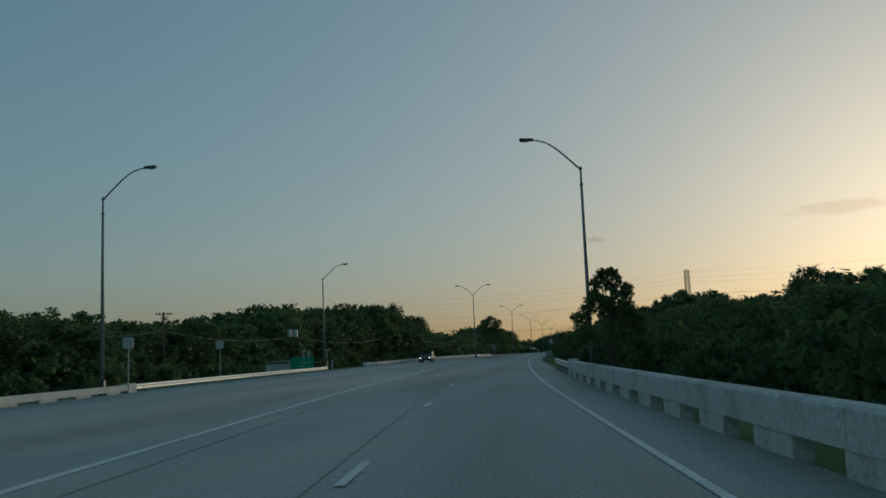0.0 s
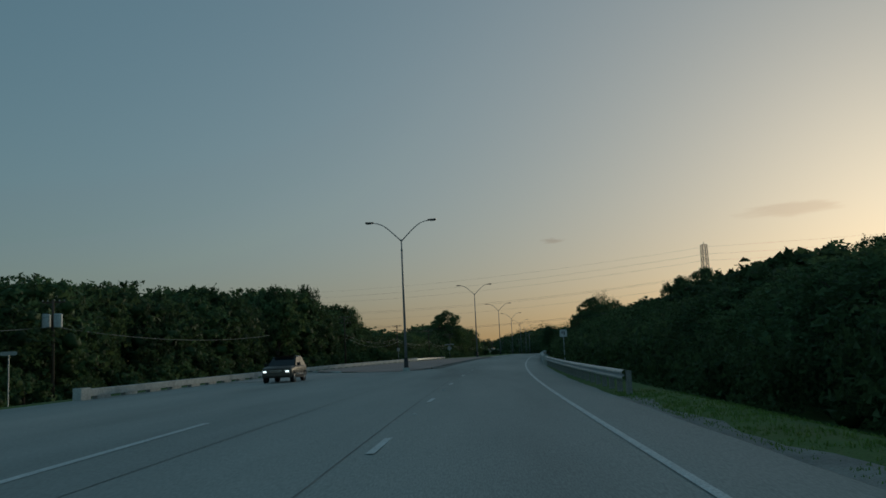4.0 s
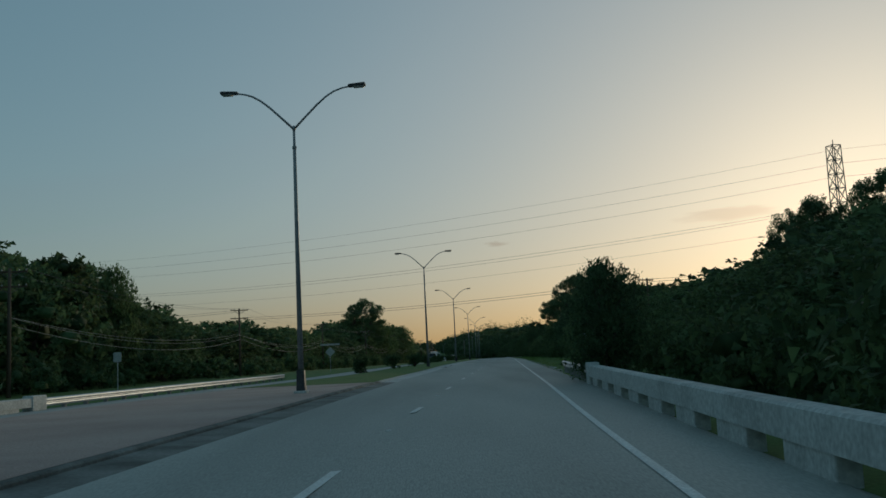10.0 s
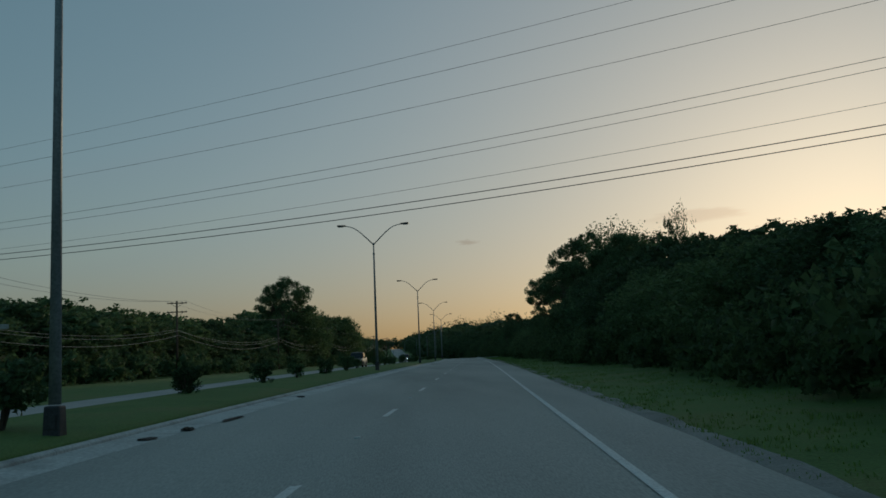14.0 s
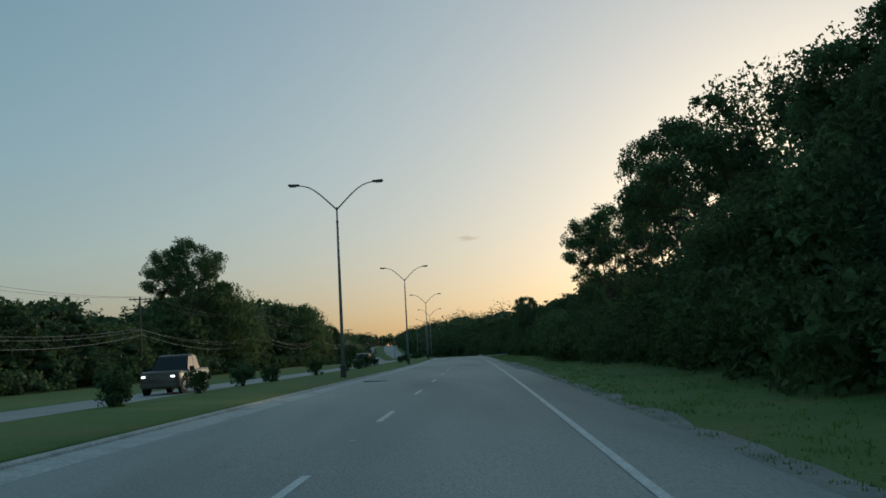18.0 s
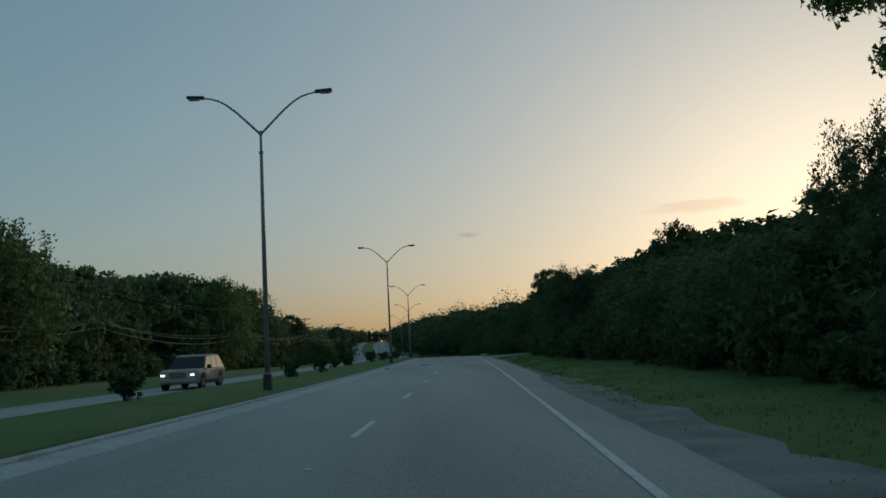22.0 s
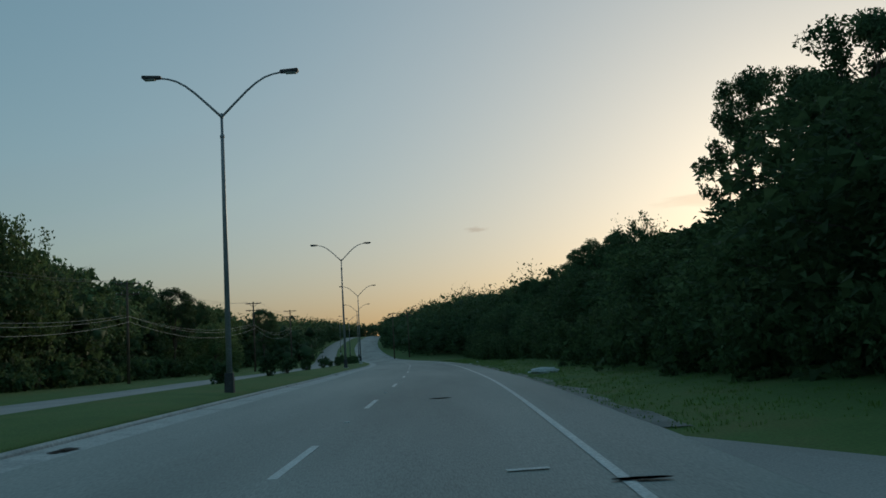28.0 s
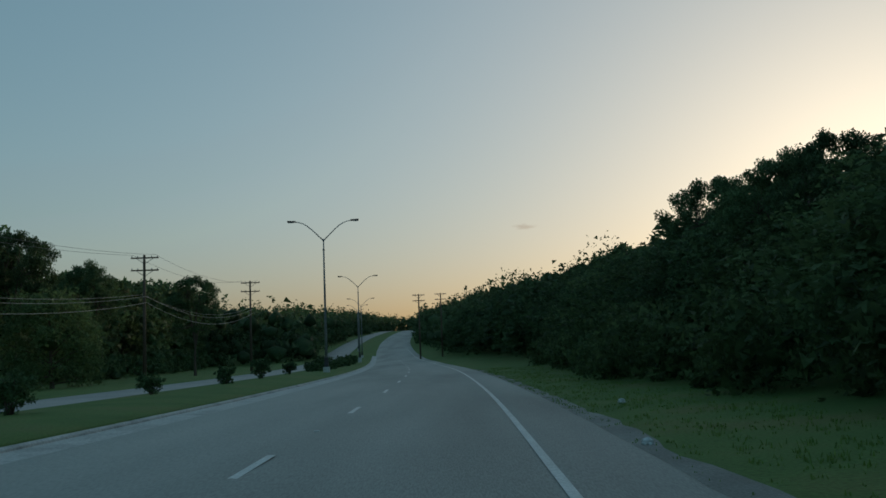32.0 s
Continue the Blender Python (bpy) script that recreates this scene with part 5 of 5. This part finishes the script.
m, g = sign_at(-25.9, 105.2, -52)
post_sign("roadside_sign", m, 2.75 - g, 0.62, 0.85, SIGN_WHITE, "tall white sign with dark bars beside the side street", bars=((-0.12, 0, 0.1, 0.6), (0.12, 0, 0.1, 0.6)))
m, g = sign_at(-25.6, 106.4, -52)
octa = post_sign("stop_sign", m, 2.77 - g, 0.01, 0.01, SIGN_WHITE, "pale eight-sided sign seen at a slant beside the side street")
bm = bmesh.new()
bmesh.ops.create_cone(bm, cap_ends=True, segments=8, radius1=0.41, radius2=0.41, depth=0.012, matrix=Matrix.Rotation(radians(90), 4, "X") @ Matrix.Rotation(radians(22.5), 4, "Z"))
part("sign_plate", bm, SIGN_WHITE, octa).location = (0, -0.03, 2.77 - g)
bm = bmesh.new()
box(bm, -0.06, -0.044, -0.3, 0.06, -0.038, 0.3)
part("sign_bar", bm, BLACK, octa).location = (0, 0, 2.77 - g)
m, g = sign_at(-29.2, 117.6, 14)
guide = post_sign("guide_sign", m, 1.67 - g, 3.0, 1.78, SIGN_GREEN, "low green guide sign with pale bars beyond the guard rail", posts=(-1.1, 1.1))
for bx, bz, bw in ((0.2, 0.12, 1.5), (-0.15, -0.28, 0.8)):
    bm = bmesh.new()
    box(bm, bx - bw / 2, -0.04, bz - 0.05, bx + bw / 2, -0.034, bz + 0.05)
    part("pale_bar", bm, SIGN_BACK, guide).location = (0, 0, 1.67 - g)
m, g = sign_at(-20.9, 97.5, 0)
post_sign("delineator_post", m, 1.5 - g, 0.14, 0.85, SIGN_WHITE, "white roadside marker post with dark bands", "marker post", bars=((0, 0.28, 0.14, 0.07), (0, 0.08, 0.14, 0.07), (0, -0.12, 0.14, 0.07)))
m, g = sign_at(-25.6, 116.5, 20)
post_sign("roadside_sign", m, 3.35 - g, 0.8, 0.2, SIGN_BACK, "thin post with a narrow grey street blade on top")
# the side street's parapet with its steel rail
side = thing("parapet", pose(-31.6, 117.6, ground_at(117.6, -31.6 - edge_x(117.6)).z, 0, 0, 6), "low dark concrete parapet with a pale steel rail", "parapet")
zt = 2.1 - side.location.z
bm = bmesh.new()
box(bm, -2.4, -0.12, -0.3, 2.4, 0.12, zt - 0.35, 0.02)
part("wall_block", bm, CONCRETE, side)
bm = bmesh.new()
tube(bm, [(-2.5, -0.05, zt - 0.05), (2.3, -0.05, zt)], [0.06, 0.06], 8)
part("rail", bm, GALV, side, "pale steel top rail", True)
for k in range(4):
    bm = bmesh.new()
    tube(bm, [(-2.2 + 1.4 * k, -0.05, zt - 0.4), (-2.2 + 1.4 * k, -0.05, zt - 0.05)], [0.03, 0.03], 6)
    part("rail_post", bm, GALV, side)


# ---- vehicles ----
def loft(bm, sections):
    """Closed cross-sections, each a list of points, joined in order."""
    rings = [[bm.verts.new(p) for p in s] for s in sections]
    k = len(rings[0])
    for r, s in zip(rings, rings[1:]):
        for j in range(k):
            bm.faces.new((r[j], r[(j + 1) % k], s[(j + 1) % k], s[j]))
    bm.faces.new(rings[0][::-1])
    bm.faces.new(rings[-1])
    return bm


def half_ring(y, w, z0, z1, tuck=0.06):
    """A rounded body section at y."""
    return [(-w + tuck, y, z0), (-w, y, z0 + 0.1), (-w, y, z1 - 0.1), (-w + tuck, y, z1), (w - tuck, y, z1), (w, y, z1 - 0.1), (w, y, z0 + 0.1), (w - tuck, y, z0)]


def vehicle(name, m, label, category, paint, L, W, belt, roof, cabin, wheel_r, wheels, hood, tail, bed=None, lit=True):
    """Front towards -y. cabin: y of windscreen foot, windscreen top, roof end, rear foot."""
    root = thing(name, m, label, category)
    w = W / 2
    bm = bmesh.new()
    y0 = -L / 2
    loft(bm, [half_ring(y0, w * 0.86, 0.42, hood - 0.16), half_ring(y0 + 0.14, w * 0.96, 0.32, hood - 0.05), half_ring(y0 + 0.5, w, 0.28, hood), half_ring(cabin[0], w, 0.26, belt),
              half_ring(cabin[3], w, 0.26, tail), half_ring(L / 2 - 0.2, w * 0.98, 0.32, tail), half_ring(L / 2, w * 0.9, 0.42, tail - 0.12)])
    bmesh.ops.recalc_face_normals(bm, faces=bm.faces)
    body = part("body", bm, paint, root, "", True)
    if bed:
        bm = bmesh.new()
        box(bm, -w + 0.1, cabin[3] + 0.12, tail - 0.02, w - 0.1, L / 2 - 0.1, tail + 0.012)
        part("bed_floor", bm, RUBBER, root)
    # cabin: pillars and roof in body colour, glass set 4 mm proud
    tw, th = w * 0.8, roof
    a, b, c, d = cabin
    bm = bmesh.new()
    lo = [(-w * 0.96, a, belt - 0.03), (w * 0.96, a, belt - 0.03), (w * 0.96, d, belt - 0.03), (-w * 0.96, d, belt - 0.03)]
    hi = [(-tw, b, th), (tw, b, th), (tw, c, th), (-tw, c, th)]
    mid = [(-tw * 0.97, b + 0.1, th + 0.05), (tw * 0.97, b + 0.1, th + 0.05), (tw * 0.97, c - 0.1, th + 0.05), (-tw * 0.97, c - 0.1, th + 0.05)]
    crest = [(x * 0.8, y + (0.25 if y < 0 else -0.25), th + 0.085) for x, y, z in mid]
    loft(bm, [lo, hi, mid, crest])
    bmesh.ops.recalc_face_normals(bm, faces=bm.faces)
    bmesh.ops.bevel(bm, geom=[e for e in bm.edges if abs(e.verts[0].co.z - e.verts[1].co.z) > 0.3], offset=0.05, segments=2, affect="EDGES")
    part("cabin", bm, paint, root, "", True)
    # dark lower sills, wheel arches and door seams
    for s in (-1, 1):
        bm = bmesh.new()
        box(bm, min(s * (w - 0.05), s * (w + 0.016)), cabin[0] - 0.1, 0.24, max(s * (w - 0.05), s * (w + 0.016)), L / 2 - 0.9, 0.4, 0.01)
        part("sill", bm, BLACK, root)
        for yw in wheels:
            bm = bmesh.new()
            tube(bm, [(s * (w - 0.04), yw, wheel_r), (s * (w + 0.006), yw, wheel_r)], [wheel_r * 1.2, wheel_r * 1.2], 20)
            part("wheel_arch", bm, BLACK, root)
        for yd in (cabin[0] + 0.15, (cabin[0] + cabin[3]) / 2, cabin[3] - 0.35):
            bm = bmesh.new()
            box(bm, min(s * (w - 0.02), s * (w + 0.004)), yd - 0.008, 0.42, max(s * (w - 0.02), s * (w + 0.004)), yd + 0.008, belt - 0.12)
            part("door_seam", bm, BLACK, root)
        bm = bmesh.new()
        box(bm, s * w * 0.78 - 0.09, L / 2 - 0.06, tail - 0.42, s * w * 0.78 + 0.09, L / 2 + 0.012, tail - 0.16, 0.02)
        part("tail_light", bm, TAIL_RED, root)

    def pane(name, q, parent=root):
        q = [Vector(v) for v in q]
        cen = sum(q, Vector()) / 4
        n = (q[1] - q[0]).cross(q[3] - q[0]).normalized()
        bm = bmesh.new()
        fr = [bm.verts.new(cen + (v - cen) * 0.93 + n * 0.006) for v in q]
        bk = [bm.verts.new(cen + (v - cen) * 0.93 - n * 0.01) for v in q]
        bm.faces.new(fr)
        bm.faces.new(bk[::-1])
        for j in range(4):
            bm.faces.new((fr[j], bk[j], bk[(j + 1) % 4], fr[(j + 1) % 4]))
        return part(name, bm, GLASS, parent)
    pane("windscreen", (lo[0], lo[1], hi[1], hi[0]))
    pane("rear_window", (lo[2], lo[3], hi[3], hi[2]))
    for s, (p, q, r, t) in ((1, (lo[1], lo[2], hi[2], hi[1])), (-1, (lo[3], lo[0], hi[0], hi[3]))):
        P, Q, R, T = (Vector(v) for v in (p, q, r, t))
        n = 3 if not bed and L > 4.8 else 2
        for i in range(n):
            pane("side_window", (P.lerp(Q, i / n), P.lerp(Q, (i + 1) / n), T.lerp(R, (i + 1) / n), T.lerp(R, i / n)))
        bm = bmesh.new()
        box(bm, min(s * w, s * (w + 0.2)), a + 0.25, belt - 0.02, max(s * w, s * (w + 0.2)), a + 0.36, belt + 0.17, 0.02)
        part("mirror", bm, BLACK, root)
        bm = bmesh.new()
        box(bm, min(s * w, s * (w + 0.01)), a + 0.1, 0.42, max(s * w, s * (w + 0.01)), d - 0.3, 0.5, 0.004)
        part("side_trim", bm, CHROME, root)
        bm = bmesh.new()
        box(bm, s * w * 0.74 - 0.1, y0 - 0.012, hood - 0.3, s * w * 0.74 + 0.1, y0 + 0.1, hood - 0.2, 0.02)
        part("headlight", bm, HEADLIGHT if lit else LENS, root)
        for yw in wheels:
            bm = bmesh.new()
            xs = sorted((s * (w - 0.21), s * (w + 0.012)))
            tube(bm, [(xs[0], yw, wheel_r), (xs[0] + 0.03, yw, wheel_r), (xs[1] - 0.03, yw, wheel_r), (xs[1], yw, wheel_r)], [wheel_r * 0.88, wheel_r, wheel_r, wheel_r * 0.88], 20)
            wh = part("wheel", bm, RUBBER, root)
            bm = bmesh.new()
            xr = s * (w + 0.018)
            tube(bm, [(xr - s * 0.05, yw, wheel_r), (xr, yw, wheel_r), (xr + s * 0.004, yw, wheel_r)], [wheel_r * 0.62, wheel_r * 0.58, wheel_r * 0.2], 14)
            part("rim", bm, CHROME, wh)
    bm = bmesh.new()
    box(bm, -w * 0.42, y0 - 0.01, hood - 0.4, w * 0.42, y0 + 0.05, hood - 0.13, 0.02)
    gr = part("grille", bm, BLACK, root)
    for i in range(3):
        bm = bmesh.new()
        box(bm, -w * 0.4, y0 - 0.02, hood - 0.36 + 0.08 * i, w * 0.4, y0 - 0.008, hood - 0.33 + 0.08 * i)
        part("grille_bar", bm, CHROME, gr)
    bm = bmesh.new()
    box(bm, -w * 0.9, y0 - 0.06, 0.36, w * 0.9, y0 + 0.08, 0.56, 0.04)
    part("bumper", bm, paint, root)
    return root


vehicle("suv", at_road(436.3, -15.8, 0.0), "champagne-coloured large sport utility vehicle with lit headlights on the oncoming lanes", "suv", PAINT_PEWTER, 5.1, 1.95, 1.0, 1.6, (-1.2, -0.4, 1.95, 2.45), 0.37, (-1.6, 1.5), 0.97, 1.0)
vehicle("pickup_truck", at_road(365.5, -16.7, 0.0), "dark bronze pickup truck with lit headlights on the oncoming lanes", "pickup truck", PAINT_DARK, 5.3, 1.9, 1.13, 1.82, (-1.1, -0.45, 0.8, 1.05), 0.4, (-1.7, 1.65), 1.12, 1.2, bed=True)
vehicle("hatchback", at_road(125, -14.4, 0.0), "small dark grey car with lit headlights on the oncoming lanes", "car", PAINT_DARK, 4.2, 1.75, 0.95, 1.45, (-0.9, -0.1, 1.35, 1.85), 0.31, (-1.3, 1.25), 0.88, 0.98)


# ---- shrubs in the median ----
def shrub_proto(seed, h):
    rng = np.random.default_rng(seed)
    bm = bmesh.new()
    blobs = []
    for i in range(6):
        a = i * 1.1 + rng.uniform(-0.3, 0.3)
        tip = (math.cos(a) * h * 0.26, math.sin(a) * h * 0.26, h * rng.uniform(0.5, 0.78))
        tube(bm, [(0, 0, -0.2), (tip[0] * 0.4, tip[1] * 0.4, h * 0.3), tip], [0.03, 0.022, 0.01], 5)
        blobs.append((tip, (h * 0.2, h * 0.2, h * 0.24)))
    blobs += [((0, 0, h * 0.5), (h * 0.42, h * 0.42, h * 0.4)), ((0, 0, h * 0.3), (h * 0.4, h * 0.4, h * 0.26))]
    st = bpy.data.meshes.new("stems")
    bm.to_mesh(st)
    bm.free()
    st.materials.append(BARK)
    v, f = leaf_quads(crown_points(blobs, 2000, rng, 0.35), 0.045 * h, rng)
    return st, fast_mesh("foliage", v, f, LEAF), h


SHRUBS = [shrub_proto(s, 1.3) for s in (31, 32, 33)]
KNOWN = [(246.5, -12.3), (260.3, -11.5), (266.3, -10.2), (281.5, -11.7), (291.5, -11.4), (299.8, -11.5), (308.6, -11.4), (318.5, -11.5), (333, -12.6), (346.5, -12.2), (354.5, -12.2), (361.5, -12.3), (368, -12.5), (379, -12.0), (390.5, -11.6), (398, -11.6), (405, -11.9), (418.5, -12.5), (438, -11.1), (446, -10.8), (460, -11.9), (471, -12.3), (483, -11.4), (493.5, -10.9), (541.5, -12.0), (555.5, -12.1), (561, -11.8), (577, -12.4), (588.3, -12.0), (600, -12.3), (611, -12.1), (622, -12.4)]
y = 632.0
while y < 715:
    KNOWN.append((y, -12.1 + RNG.uniform(-0.5, 0.5)))
    y += RNG.uniform(7.5, 14)
for i, (y, u) in enumerate(KNOWN):
    s = RNG.uniform(0.75, 1.05) * (1.25 if 535 < y < 565 or 255 < y < 270 else 1.0)
    p = on_road(y, u, median_h(y, u) - 0.03)
    root = thing("shrub", pose(p.x, p.y, p.z, 0, 0, RNG.uniform(0, 360)), "small rounded dark shrub in the median grass", "shrub", "median shrubs")
    for nm, me in zip(("stems", "foliage"), SHRUBS[i % 3]):
        share(nm, me, root, Matrix.Diagonal((s * 1.1, s * 1.1, s * RNG.uniform(0.85, 1.05), 1)))
# the low hedge at the far end of the median
thicket("median_hedge", [(640, 716, 3.0, -11, 0.5, 1.0, 1.6)], 260, 0.12, LEAF, "row of low dark bushes towards the end of the median")

g = ground_at(637, -0.9 - edge_x(637)).z
WILLOW = lobed_proto(61, 5.2, 32, 8600, 0.13, LEAF_C, 0.02, 1.6, 0.75, 0.03, hearts=1)
plant(WILLOW, -0.9, 637, g, 9.0 - g, 15, "broad pale green bushy tree with leaves to the ground", "", 1.05)

# saplings growing up beside the bridges
for x, y, top, sp in ((8.6, 213.5, 6.5, 0), (9.0, 214.6, 5.7, 3), (6.2, 140.5, 4.0, 2), (10.4, 221, 4.6, 0)):
    g = ground_at(y, x - edge_x(y)).z
    plant(NEAR[sp], x, y, g, top - g, 50 * sp, "leafy sapling reaching above the rail from the bank", "bank saplings", 0.85)

SPIRE = lobed_proto(51, 4.6, 46, 16000, 0.085, LEAF_B, 0.33, 2.0, 0.1, 0.15, cone=True, hearts=1)
g = ground_at(31.4, 3.3 - edge_x(31.4)).z
plant(SPIRE, 3.0, 31.4, g, 4.25 - g, 20, "pointed leafy sapling standing behind the bridge rail", "bank saplings", 1.0)

# ---- side road, cover, litter ----
bm = bmesh.new()
q = [(495, 1.3), (498.8, 2.6), (500, 4.5), (500.5, 16), (506, 16), (506.3, 5), (508, 3), (512, 1.3)]
top = [bm.verts.new(on_road(yy, uu, 0.0 + (ground_h(yy, uu) + 0.12 if uu > 4 else -0.05 if uu < 2 else -0.02))) for yy, uu in q]
bot = [bm.verts.new(v.co - Vector((0, 0, 0.2))) for v in top]
bm.faces.new(top)
for j in range(len(q)):
    bm.faces.new((top[j], bot[j], bot[(j + 1) % len(q)], top[(j + 1) % len(q)]))
bmesh.ops.recalc_face_normals(bm, faces=bm.faces)
tagged(part("driveway", bm, CONCRETE_ROAD), "pale concrete driveway apron opening off the verge", "driveway", kind="structure")
bm = bmesh.new()
tube(bm, [(0, 0, 0), (0, 0, 0.03), (0, 0, 0.034)], [0.42, 0.42, 0.38], 28)
cover = part("manhole_cover", bm, IRON)
p = on_road(466.8, -5.25, 0.012)
cover.location = p
tagged(cover, "round dark cast iron manhole cover in the asphalt", "manhole cover")


def litter(x, y, l, w, h, seed, label):
    rng = np.random.default_rng(seed)
    bm = bmesh.new()
    bmesh.ops.create_icosphere(bm, subdivisions=3, radius=1)
    for v in bm.verts:
        k = 1 + 0.45 * noise.noise(v.co * 2.3 + Vector((seed, 0, 0)))
        v.co = Vector((v.co.x * l * k, v.co.y * w * k, max(-0.02, v.co.z * h * k + h * 0.6)))
    ob = part("litter", bm, LITTER)
    g = ground_at(y, x - edge_x(y))
    ob.matrix_basis = pose(x, y, g.z, 0, 0, rng.uniform(-20, 20))
    return tagged(ob, label, "litter", "litter on the verge")


def debris(x, y, l, w, h, rz, seed):
    """A flat clump of dark wet leaves and grit washed into the gutter."""
    rng = np.random.default_rng(seed)
    bm = bmesh.new()
    bmesh.ops.create_icosphere(bm, subdivisions=3, radius=1)
    for v in bm.verts:
        k = 1 + 0.7 * noise.noise(v.co * 2.6 + Vector((seed, 0, 3)))
        v.co = Vector((v.co.x * l * k, v.co.y * w * k, max(-0.03, v.co.z * h * k)))
    ob = part("leaf_debris", bm, SODDEN)
    ob.matrix_basis = pose(x, y, road_z(y) + 0.022, 0, 0, rz)
    return tagged(ob, "dark wet clump of leaves and grit in the gutter", "debris", "gutter debris")


for k, (x, y, l, w, h, rz) in enumerate(((3.75, 268.7, 0.16, 0.34, 0.05, 5), (3.45, 266.9, 0.16, 0.4, 0.02, -4), (4.15, 271.4, 0.12, 1.1, 0.02, -5), (4.66, 281.3, 0.16, 0.25, 0.04, 20),
                                         (13.05, 366.8, 0.55, 0.28, 0.02, 8), (12.5, 367.3, 0.25, 0.2, 0.03, 0), (19.1, 458.5, 0.2, 0.22, 0.04, 30), (22.35, 513.9, 0.16, 0.5, 0.03, -6), (23.2, 558.5, 0.2, 0.4, 0.03, 0), (23.15, 568.3, 0.18, 0.45, 0.03, 4), (13.2, 389.3, 0.14, 0.25, 0.04, 10))):
    debris(x, y, l * 0.75, w * 0.75, h * 0.8, rz, 60 + k)

litter(33.9, 539.3, 0.62, 0.25, 0.16, 3, "crumpled white plastic sheet lying on the verge grass")
for x, y, sd in ((33.4, 579.4, 5), (34.7, 588.5, 6), (31.5, 480.5, 10)):
    litter(x, y, 0.09, 0.07, 0.07, sd, "small scrap of pale litter in the verge grass")
for x, y, sd in ((10.87, 243.95, 8), (11.28, 246.2, 9), (34.6, 543.9, 7)):
    litter(x, y, 0.13, 0.08, 0.03, sd, "flat scrap of white litter lying in the roadside grass")


# ---- grass tufts along the verges ----
def tufts(name, areas, mat, label):
    vs = []
    for y0, y1, u0, u1, n, h in areas:
        for _ in range(n):
            y, u = RNG.uniform(y0, y1), u0 + (u1 - u0) * RNG.uniform() ** 1.4
            thick = 0.5 + noise.noise(Vector((y * 0.3, u * 0.7, 0))) + 0.5 * noise.noise(Vector((y * 1.3, u * 2.1, 4)))
            if thick < RNG.uniform(0.0, 0.5):
                continue
            tall = h * min(1.5, 0.5 + 0.7 * thick)
            p = np.array(on_road(y, u, median_h(y, u) - 0.01)) if u < -5 else np.array(ground_at(y, u))
            for _ in range(4):
                a = RNG.uniform(0, 2 * math.pi)
                d = np.array([math.cos(a), math.sin(a), 0])
                e = np.array([-d[1], d[0], 0]) * RNG.uniform(0.008, 0.018)
                b = p + np.array([RNG.uniform(-0.08, 0.08), RNG.uniform(-0.08, 0.08), -0.01])
                t = b + d * tall * RNG.uniform(0.1, 0.8) + np.array([0, 0, tall * RNG.uniform(0.5, 1.3)])
                vs += [b - e, b + e, t + e * 0.3, t - e * 0.3]
    v = np.array(vs)
    ob = new(name, fast_mesh(name, v, np.arange(len(v)).reshape(-1, 4), mat))
    return tagged(ob, label, "grass", kind="stuff")


tufts("verge_grass", [(56, 100, 1.7, 8, 5000, 0.06), (226, 420, 1.65, 7.5, 10000, 0.07), (420, 494, 1.65, 6.5, 5000, 0.07), (512, 640, 1.65, 6.5, 7000, 0.07)], BLADES, "ragged grass along the edge of the asphalt")
